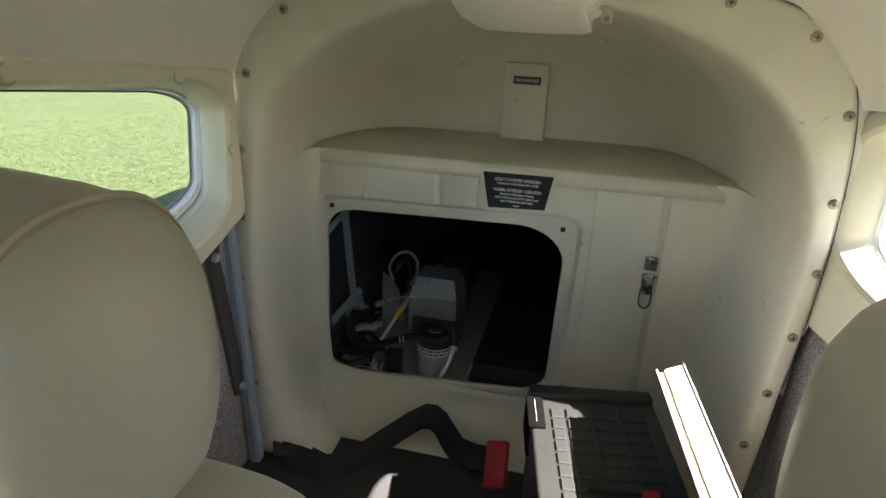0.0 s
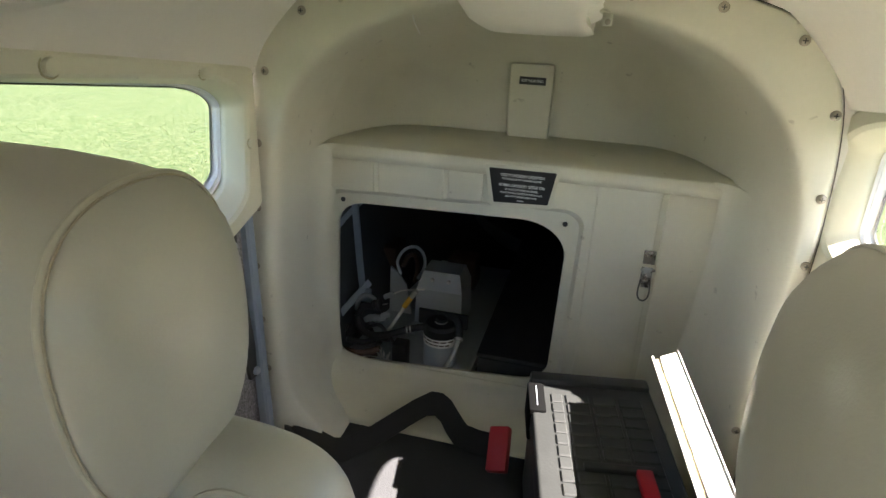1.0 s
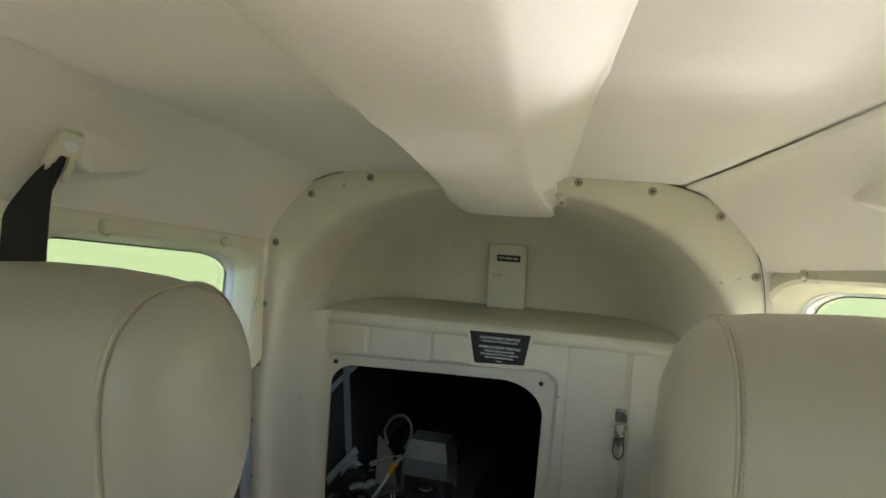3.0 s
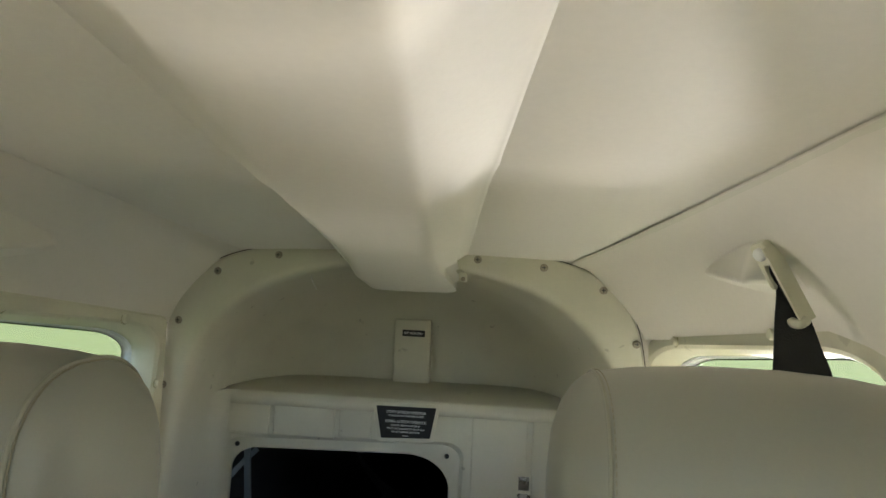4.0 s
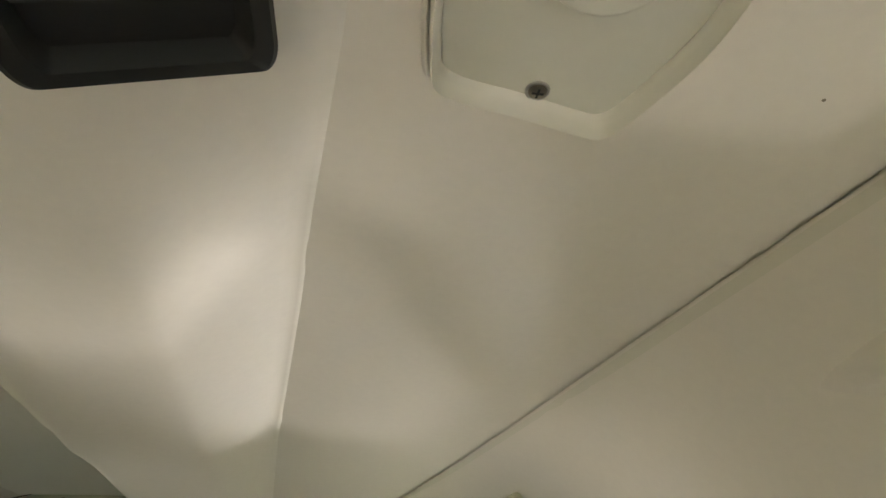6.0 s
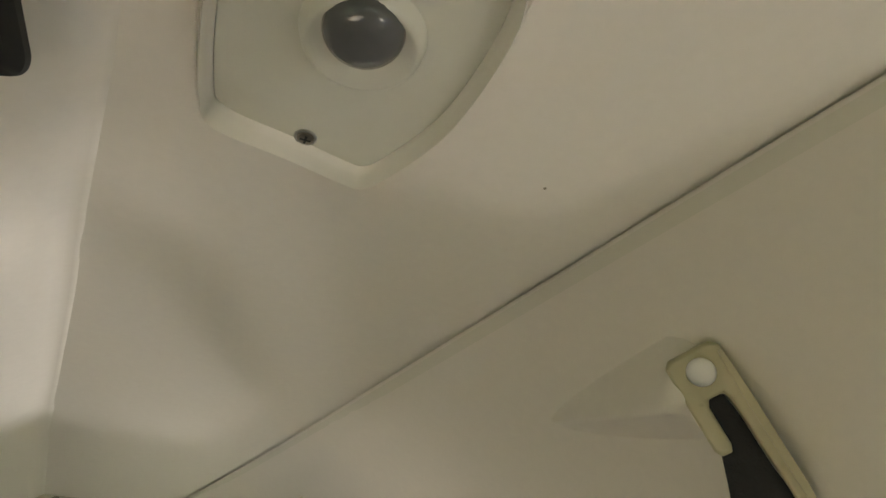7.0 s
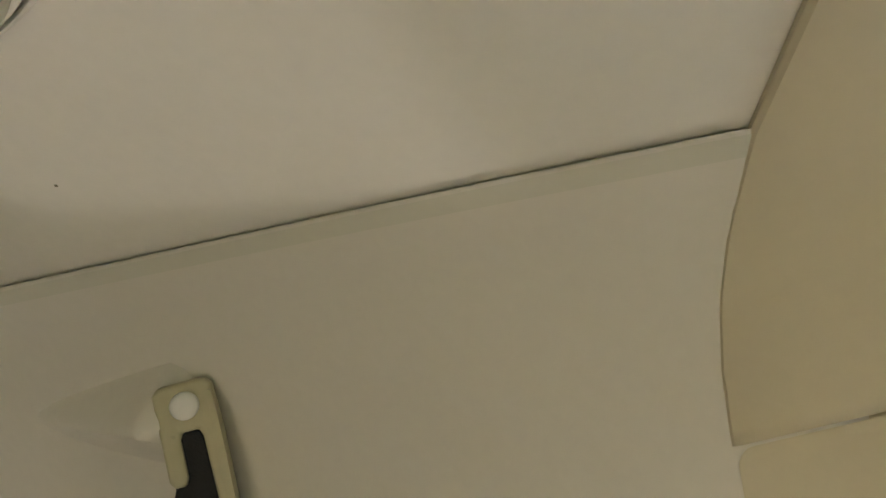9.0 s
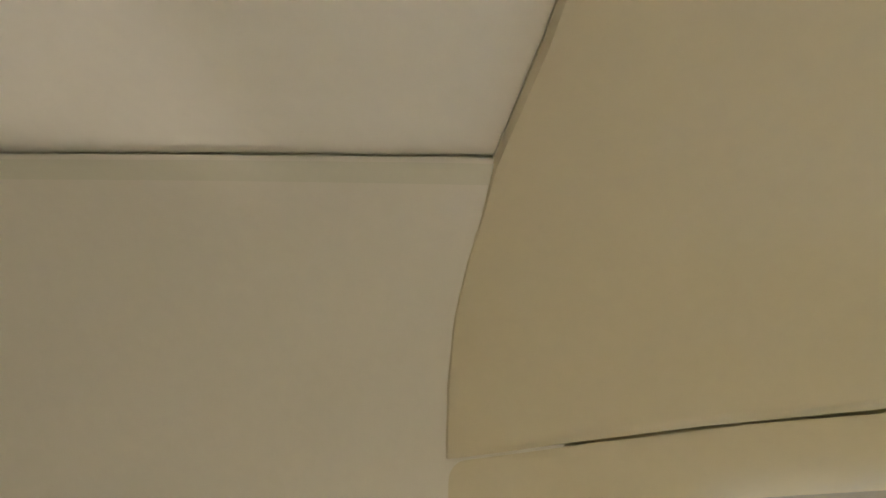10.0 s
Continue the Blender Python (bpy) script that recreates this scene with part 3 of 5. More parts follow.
def arch(y, cx, left, right, top, low_in=0.0, bottom=0.395, mix=0.0):
    """One cross-section of the liner, from the floor on one side over the top to the floor on the other; mix: 0 the flat flange, 1 the rounder tunnel."""
    unit = [p.lerp(q, mix) for p, q in zip(UNIT, UNIT_IN)]
    out = []
    for sgn, wdt, seq in ((-1, left, unit[::-1]), (1, right, unit[1:])):
        for q in seq:
            k = low_in * max(0, 1 - q.y / 0.45) ** 2 * (1.0 if sgn > 0 else 0.25)
            if sgn < 0 and y > 0.7055:
                k += 0.085 * max(0.0, 1 - q.y * (top - bottom) / 0.13) ** 2.2 * min(1.0, max(0.0, (0.865 - y) / 0.09))
            lean = -0.035 * max(0, 0.62 - q.y) if sgn > 0 else 0.012 * min(1, max(0, 0.75 - q.y) / 0.3)
            z = bottom + q.y * (top - bottom)
            if sgn > 0:   # the flange is cut close to its screws on this side
                k += (1 - mix) * interp(z, [0.40, 0.58, 0.66, 0.741, 0.824, 0.906, 1.0, 1.06, 1.10], [0.010, 0.015, 0.018, 0.016, 0.014, 0.011, 0.006, 0.002, 0])
            out.append(Vector((cx + sgn * (q.x * wdt - k + lean), y, z if y < 0.88 else max(z, 0.864))))
    return out


# y, half widths, top, inward sweep at the floor, roundness
SECTIONS = [(0.7060, 0.382, 0.378, 1.124, 0.0, 0.0), (0.7000, 0.381, 0.377, 1.123, 0.0, 0.0), (0.6985, 0.377, 0.373, 1.121, 0.0, 0.0), (0.6985, 0.358, 0.353, 1.110, 0.0, 0.55), (0.6990, 0.350, 0.346, 1.105, 0.0, 0.86),
            (0.7015, 0.345, 0.341, 1.101, 0.004, 0.95), (0.7065, 0.341, 0.337, 1.098, 0.008, 1.0), (0.716, 0.338, 0.334, 1.0955, 0.012, 1.0),
            (0.735, 0.337, 0.331, 1.094, 0.016, 1.0), (0.77, 0.337, 0.327, 1.092, 0.022, 1.0), (0.82, 0.337, 0.321, 1.089, 0.028, 1.0), (0.875, 0.337, 0.313, 1.082, 0.034, 1.0), (0.8805, 0.3365, 0.312, 1.081, 0.034, 1.0), (0.95, 0.324, 0.288, 1.066, 0.04, 1.0)]
for k in range(1, 15):
    u = math.sin(math.pi / 2 * k / 14)
    side, crown = 1 - (1 - u ** 3.2) ** (1 / 3.2), 1 - (1 - u ** 2.1) ** (1 / 2.1)
    SECTIONS.append((0.95 + 0.121 * u, 0.324 - 0.030 * u - 0.09 * side, 0.288 - 0.040 * u - 0.07 * side, 1.066 - 0.018 * u - 0.10 * crown, 0.04, 1.0))
rows = [arch(y, 0.0 if y < 0.72 else -0.010 * min(1, (y - 0.72) / 0.15), l, r, t, li, mix=mx) for y, l, r, t, li, mx in SECTIONS]
liner = tagged(new("wall_aft"), "cream moulded plastic liner of the baggage bay with arched mouth", "wall", kind="structure")
last, hub = rows[-1], Vector((-0.03, rows[-1][0].y + 0.0004, 0.8645))
rows += [[hub + (p - hub) * k for p in last] for k in (0.75, 0.45, 0.15, 0.01)]
shell = part("arch_shell", sheet(rows), LINER, liner, flat_angle=80)
solid(shell, 0.003, 1)
# dark tube drawn for the shade in the gap along the flange's outer edge
edge = [p + Vector((math.copysign(0.0012, p.x) * min(1, abs(p.x) / 0.1), -0.0012, 0.0010)) for p in arch(0.7000, 0.0, 0.381, 0.377, 1.123) if p.z > 0.66]
part("edge_shade", tube(edge, 0.0006, 6, per=0), GAPSHADE, liner, "thin dark tube standing for the shaded gap round the flange")
# frame plate that closes the gap round the mouth, behind the flange
o1 = arch(0.7068, 0.0, 0.385, 0.372, 1.119)
o2 = [Vector((p.x * (1.14 if p.x < 0 or p.z > 0.75 else 1.02), 0.7130, p.z + max(0, (p.z - 1.0)) * 0.5)) for p in o1]
solid(part("frame_plate", sheet([o1, o2]), SIDELINER, liner), 0.003, 1)

# step box: shelf and front panel with the hatch opening
PY = 0.875
panel_outer = [(-0.372, 0.395), (0.322, 0.395), (0.310, 0.868), (-0.352, 0.866)]
hatch = [(-0.331, 0.452), (0.062, 0.478), (0.070, 0.776), (-0.322, 0.766)]
rim = [(-0.357, 0.425), (0.086, 0.452), (0.094, 0.802), (-0.346, 0.790)]
rim2 = [(-0.350, 0.432), (0.079, 0.459), (0.087, 0.795), (-0.340, 0.783)]
pt = lambda loop, y: [Vector((q.x, y, q.y)) for q in loop]
mouth = [p if (q[0] > 0 and q[1] > 0) else q for p, q in zip(rrect(0.40), rrect(0.24))]
rows = [pt(quad(rrect(0.02), panel_outer), PY), pt(quad(rrect(0.16), rim), PY - 0.0005), pt(quad(rrect(0.16), rim2), PY + 0.006), pt(quad(mouth, [[a + (b - a) * 0.85 for a, b in zip(u, v)] for u, v in zip(rim2, hatch)]), PY + 0.0065),
        pt(quad(mouth, hatch), PY + 0.008), pt(quad(mouth, hatch), PY + 0.014)]
panel = part("hatch_panel", sheet(rows, True), LINER, liner, "cream panel with an open rounded hatch", flat_angle=25)
solid(panel, 0.003, 1)
# shelf with a rounded front edge
rows = []
for y, z in ((PY - 0.0008, 0.845), (PY - 0.001, 0.858), (PY + 0.003, 0.8655), (PY + 0.012, 0.8685), (0.95, 0.869), (1.075, 0.869)):
    wl, wr = interp(y, [0.875, 1.075], [-0.352, -0.330]), interp(y, [0.875, 1.075], [0.310, 0.255])
    rows.append([Vector((wl + (wr - wl) * u / 20, y, z)) for u in range(21)])
solid(part("shelf", sheet(rows), LINER, liner, "cream moulded shelf above the hatch"), 0.003, 1)
rows = []
for k in range(11):
    a = math.pi / 2 * k / 10
    y, z = PY - 0.001 - 0.108 * (1 - math.cos(a)), 0.402 + 0.062 * (1 - math.sin(a)) ** 1.4
    wl, wr = -0.362, 0.330
    rows.append([Vector((wl + (wr - wl) * u / 36, y, z + 0.03 * max(0.0, (abs(u - 18) / 18 - 0.7) / 0.3) ** 2)) for u in range(37)])
solid(part("sill", sheet(rows), LINER, liner, "cream moulded sill curving down to the floor"), 0.003, 1)
# shallow pressed ribs
for x0, x1, z0, z1 in ((0.106, 0.201, 0.41, 0.8595), (0.209, 0.297, 0.41, 0.8595), (-0.247, -0.135, 0.793, 0.8595), (-0.128, -0.070, 0.797, 0.8595), (-0.346, -0.254, 0.793, 0.8595)):
    part("pressed_rib", block((x0, PY - 0.0028, z0), (x1, PY + 0.004, z1), 0.0027, 3), LINER, liner)
for x0, x1, z0, z1 in ((-0.335, -0.250, 0.404, 0.424), (-0.244, -0.130, 0.405, 0.430), (-0.124, 0.02, 0.408, 0.436)):
    part("pressed_rib", block((x0, PY - 0.004, z0), (x1, PY + 0.004, z1), 0.0035, 2), LINER, liner)

def arch_x(y, z, sgn):
    """Where the arch wall stands on one side."""
    ys = [q[0] for q in SECTIONS]
    l, r, t, li = (interp(y, ys, [q[k] for q in SECTIONS]) for k in (1, 2, 3, 4))
    pts = arch(y, 0.0 if y < 0.72 else -0.010 * min(1, (y - 0.72) / 0.15), l, r, t, li, mix=1.0)
    pts = [p for p in pts if (p.x + 0.01) * sgn > 0]
    pts.sort(key=lambda p: p.z)
    return interp(z, [p.z for p in pts], [p.x for p in pts])


for sgn in (-1, 1):
    rows = []
    for z in stations(0.404, 0.8688, 24):
        reach = (0.052 if sgn < 0 else 0.070) * (1.0 if z < 0.83 else 1.0 - 0.25 * ((z - 0.83) / 0.039) ** 2)
        edge = Vector((arch_x(PY - 0.001, z, sgn), PY - 0.0014, z))
        a, c = Vector((edge.x - sgn * 0.030, PY - 0.0014, z)), Vector((arch_x(PY - reach, z, sgn), PY - reach, z))
        rows.append([a * (1 - t) ** 2 + edge * 2 * t * (1 - t) + c * t * t for t in [k / 10 for k in range(11)]] + [c + Vector((sgn * 0.006, 0, 0)), edge + Vector((sgn * 0.006, 0.006, 0))])
    bm = sheet(rows)
    bm.faces.new([bm.verts.new(p) for p in rows[-1]])
    part("corner_fillet", bm, LINER, liner, "rounded moulded corner beside the panel", flat_angle=50)


def flange_screw(p, normal, r=0.0046):
    ob = tagged(new("screw"), "zinc cross-head screw in a cup washer", "screw", "screws round the liner")
    m = facing(p, normal)
    part("washer", lathe([(r * 1.25, 0), (r * 1.25, 0.0008), (r * 1.0, 0.0018), (r * 0.9, 0.0018)], m, 16), SCREW, ob)
    part("screw_head", lathe([(r * 0.88, 0.001), (r * 0.8, 0.0024), (r * 0.45, 0.0032)], m, 14), SCREW, ob)
    bm = block((-r * 0.6, -r * 0.12, 0.0026), (r * 0.6, r * 0.12, 0.0035), 0)
    block((-r * 0.12, -r * 0.6, 0.0026), (r * 0.12, r * 0.6, 0.0035), 0, bm=bm)
    part("cross_slot", moved(bm, m), BLACK, ob)
    return ob


for x, z in ((-0.283, 1.077), (-0.34, 1.0), (-0.358, 0.902), (-0.366, 0.807), (-0.376, 0.713), (-0.374, 0.622), (-0.370, 0.533), (-0.373, 0.429), (0.292, 1.073), (0.34, 0.999), (0.349, 0.906),
             (0.353, 0.824), (0.347, 0.741), (0.337, 0.66), (0.327, 0.579), (-0.189, 1.105), (-0.089, 1.110), (0.111, 1.110), (0.207, 1.102)):
    flange_screw((x, 0.6985, z), (0, -1, 0))
for x, z in ((-0.312, 0.772), (0.064, 0.776)):
    m = facing((x, PY + 0.0045, z), (0, -1, 0))
    ob = put("hatch_screw_hole", lathe([(0.0042, 0), (0.004, 0.002), (0.002, 0.0021)], m, 14), BLACK)
    tagged(ob, "small dark screw hole at the hatch corner", "screw", "hatch screws")

# ---- roof duct ----
def duct_section(y):
    c, z = centre(min(y, 0.68)), roof(y) - band_dip(y)
    w = interp(y, [-1.4, -0.15, -0.05, 0.04, 0.19, 0.30, 0.46, 0.72, 0.85], [0.108, 0.1085, 0.104, 0.1025, 0.097, 0.092, 0.0895, 0.086, 0.084])
    b = interp(y, [-1.4, 0.1, 0.5, 0.72, 0.85], [0.044, 0.045, 0.047, 0.062, 0.066])
    d = interp(y, [-1.4, 0.1, 0.5, 0.66, 0.74, 0.80, 0.85], [0.032, 0.032, 0.034, 0.036, 0.037, 0.039, 0.039])
    m = (w + b) / 2
    half = [(w + 0.014, 0.0062), (w + 0.007, 0.0046), (w + 0.003, 0.0028), (w - 0.001, -0.0002), (w - 0.007, -0.0040), (m + 0.008, -d * 0.5 + 0.0030), (m - 0.008, -d * 0.5 - 0.0060), (b + 0.007, -d + 0.0014), (b + 0.003, -d - 0.0004), (b - 0.001, -d - 0.0016), (b - 0.008, -d - 0.0024), (b * 0.5, -d - 0.0030), (0, -d - 0.0034)]
    pts = [Vector((x, q, 0)) for x, q in half]
    right = [Vector((c + p.x, y, z + p.y)) for p in pts]
    left = [Vector((c - p.x, y, z + p.y)) for p in pts[::-1]]
    return right + left[1:]


rows = [duct_section(y) for y in stations(-0.36, 0.70, 160) + [0.73, 0.76, 0.79, 0.812]]
last = rows[-1]
mid = Vector((centre(0.68), 0.82, roof(0.81) - 0.01))
rows.append([p.lerp(mid, 0.03) + Vector((0, 0.004, 0)) for p in last])
rows.append([Vector((p.x, 0.818, max(p.z, roof(0.8) - 0.02))) for p in last])
duct = solid(put("ceiling_duct", sheet(rows), HEADLINER, flat_angle=60), 0.003, 1)
tagged(duct, "cream plastic air duct cover along the roof centre", "ceiling duct", kind="structure")
# tab and screws beside the duct end
bm = block((0.083, 0.716, 1.076), (0.0945, 0.735, 1.104), 0.002)
tab = tagged(put("duct_tab", bm, LINER), "small cream mounting tab beside the roof duct", "bracket")
for z in (1.096, 1.081):
    part("tab_screw", lathe([(0.0035, 0), (0.0032, 0.0012), (0.0015, 0.002)], facing((0.0895, 0.7155, z), (0, -1, 0)), 12), SCREW, tab)


# air outlet on the duct's slope
def air_outlet():
    y0, y1 = -0.29, -0.154
    c = centre(-0.2)
    p_in, p_out = Vector((c + 0.040, 0, roof(-0.2) - 0.040)), Vector((c + 0.096, 0, roof(-0.2) - 0.011))
    ob = tagged(new("air_outlet"), "black slotted air outlet in the roof duct", "air vent")
    across = (p_out - p_in).normalized()
    down = Vector((across.z, 0, -across.x))
    along = Vector((0, 1, -0.06)).normalized()
    o = (p_in + p_out) / 2 + Vector((0, (y0 + y1) / 2, 0)) + Vector((0, 0, 0.0))
    m = Matrix((( across.x, along.x, down.x, o.x), (across.y, along.y, down.y, o.y), (across.z, along.z, down.z, o.z), (0, 0, 0, 1))) @ Matrix(((1, 0, 0, 0), (0.22, 1, 0, -0.006), (0, 0, 1, 0), (0, 0, 0, 1)))
    h, l = (p_out - p_in).length / 2, (y1 - y0) / 2
    P = lambda loop, k, z: [m @ Vector((x * (h - k), y * (l - k), z)) for x, y in loop]
    lp = rrect(0.16)
    part("outlet_frame", sheet([P(lp, 0, -0.002), P(lp, 0, 0.0055), P(lp, 0.0015, 0.0070), P(lp, 0.006, 0.0070), P(lp, 0.007, 0.0055), P(lp, 0.009, 0.0010)], True), RUBBER, ob)
    # flat black sheet on the duct stands for the outlet's shaded depth
    bm = bmesh.new(); bm.faces.new([bm.verts.new(p) for p in P(lp, 0.0085, 0.0012)])
    part("outlet_back", bm, RUBBER, ob, smooth=False)
    for k in (-0.62, -0.3, 0.02, 0.34, 0.66):
        part("slat", moved(block((-h + 0.009, -0.0008, 0.001), (h - 0.009, 0.0008, 0.0055), 0), m @ Matrix.Translation((0, k * l, 0)) @ pose(0, 0, 0, 25)), RUBBER, ob)
    return ob


air_outlet()


# ---- dome lamp ----
def dome_lamp():
    ob = tagged(new("dome_lamp"), "cream shield-shaped ceiling plate with a round smoked lamp", "ceiling lamp")
    base = lambda x, y, off: Vector((x, y, roof(y) + 0.006 * (1 - ((x - centre(y)) / half_seam(y)) ** 2) - off))
    outline = [(0.2170, -0.150), (0.2225, -0.1375), (0.249, -0.1325), (0.272, -0.1278), (0.2800, -0.1282), (0.2862, -0.1380), (0.2955, -0.164), (0.2985, -0.185), (0.2985, -0.210), (0.2955, -0.2270), (0.288, -0.2345), (0.255, -0.240), (0.223, -0.238), (0.2155, -0.228), (0.2145, -0.185)]
    cx = sum(p[0] for p in outline) / len(outline); cy = sum(p[1] for p in outline) / len(outline)
    def ring(k, off):
        pts = [(cx + (x - cx) * k, cy + (y - cy) * k) for x, y in outline]
        loop = []
        n = len(pts)
        for i in range(n):
            a, b, c, d = (Vector((*pts[(i + j) % n], 0)) for j in (-1, 0, 1, 2))
            for q in range(5):
                t = q / 5
                v = 0.5 * ((2 * b) + (c - a) * t + (2 * a - 5 * b + 4 * c - d) * t * t + (3 * b - a - 3 * c + d) * t ** 3)
                loop.append(base(v.x, v.y, off))
        return loop
    part("raised_rim", sheet([ring(1.066, -0.0008), ring(1.050, 0.0016), ring(1.036, 0.0034), ring(1.026, 0.0034), ring(1.016, 0.0008), ring(1.004, 0.0008), ring(0.999, 0.0050), ring(0.990, 0.0090), ring(0.980, 0.0096), ring(0.968, 0.0086), ring(0.958, 0.0050), ring(0.946, 0.0034), ring(0.935, 0.0026), ring(0.928, 0.0010), ring(0.918, -0.001)], True), HEADLINER, ob, flat_angle=80)
    bm = sheet([ring(0.934, 0.0004), ring(0.922, 0.0014), ring(0.905, 0.0016)], True)
    bm.faces.new([bm.verts.new(p) for p in ring(0.905, 0.0016)])
    bmesh.ops.remove_doubles(bm, verts=bm.verts, dist=0.00005)
    part("plate", bm, CREAMPAINT, ob, "pale green-grey painted plate", flat_angle=20)
    lm = facing(base(0.2586, -0.1965, 0.0015), (0, -0.06, -1))
    km = facing(base(0.2598, -0.1910, 0.0015), (0, -0.06, -1))
    part("lamp_collar", lathe([(0.0196, -0.0004), (0.0190, 0.0016), (0.0182, 0.0046), (0.0172, 0.0060), (0.0160, 0.0062), (0.0148, 0.0050), (0.0060, 0.0040)], km, 36), CREAMPAINT, ob, flat_angle=80)
    part("lens", lathe([(0.0122, 0.002), (0.0122, 0.0054), (0.0116, 0.0076), (0.0102, 0.0096), (0.0082, 0.0108), (0.0056, 0.0116), (0.0015, 0.0120)], lm, 32), LENS, ob, "smoked grey domed lens", flat_angle=80)
    sm = facing(base(0.2543, -0.1385, 0.0016), (0, -0.06, -1))
    part("washer", lathe([(0.0043, 0), (0.0041, 0.0006), (0.0036, 0.0008), (0.0034, 0.0004)], sm, 18), STEEL, ob)
    part("screw_head", lathe([(0.0033, 0.0002), (0.0030, 0.0010), (0.0016, 0.0014)], sm, 16), SCREW, ob)
    bm = block((-0.002, -0.0004, 0.0010), (0.002, 0.0004, 0.0016), 0)
    block((-0.0004, -0.002, 0.0010), (0.0004, 0.002, 0.0016), 0, bm=bm)
    part("cross_slot", moved(bm, sm), BLACK, ob)
    return ob


dome_lamp()


speck = put("dirt_speck", lathe([(0.0007, 0), (0.0006, 0.0003), (0.0002, 0.0004)], facing((0.3477, -0.1512, roof(-0.1512) + 0.006 * (1 - ((0.3477 - centre(-0.1512)) / half_seam(-0.1512)) ** 2)), (0, -0.06, -1)), 7), SEAMTHREAD)
tagged(speck, "tiny dark speck of dirt on the headliner", "dirt")


# ---- shoulder harness anchors ----
def on_side(y, d, s):
    """Point of the side liner at the distance d round from the seam."""
    pts, run = side_profile(y, s), 0.0
    for p, q in zip(pts, pts[1:]):
        k = (q - p).length
        if run + k >= d:
            return p.lerp(q, (d - run) / k)
        run += k
    return pts[-1]


def swelling(y0, d0, s, length=0.115, height=0.035, up=0.028, down=0.056):
    """A moulded wedge in the side liner that rises forward to the anchor."""
    rows = []
    for i in range(29):
        u = -0.012 + (length + 0.012) * i / 28
        row = []
        for j in range(25):
            v = -1 + 2 * j / 24
            ex = down if v > 0 else up
            y, d = y0 + u, max(0.004, d0 + v * ex)
            p = on_side(y, d, s)
            t = (on_side(y, d + 0.004, s) - on_side(y, max(0, d - 0.004), s)).normalized()
            nrm = t.cross(Vector((0, 1, 0))) * (-s)
            if nrm.z > 0:
                nrm = -nrm
            f = max(0.0, 1 - u / length) if u >= 0 else max(0.0, 1 + u / 0.012)
            wid = 0.10 + 0.88 * math.sqrt(f)
            r = min(1, abs(v) / wid)
            g = (1 - r) ** 1.6 if v > 0 else 0.5 + 0.5 * math.cos(math.pi * r)
            row.append(p + nrm * (height * f ** 0.9 * g - 0.0008))
        rows.append(row)
    ob = put("liner_swelling", sheet(rows), SIDELINER, flat_angle=80)
    return tagged(ob, "moulded swelling of the cream side liner behind a belt anchor", "trim", kind="structure")


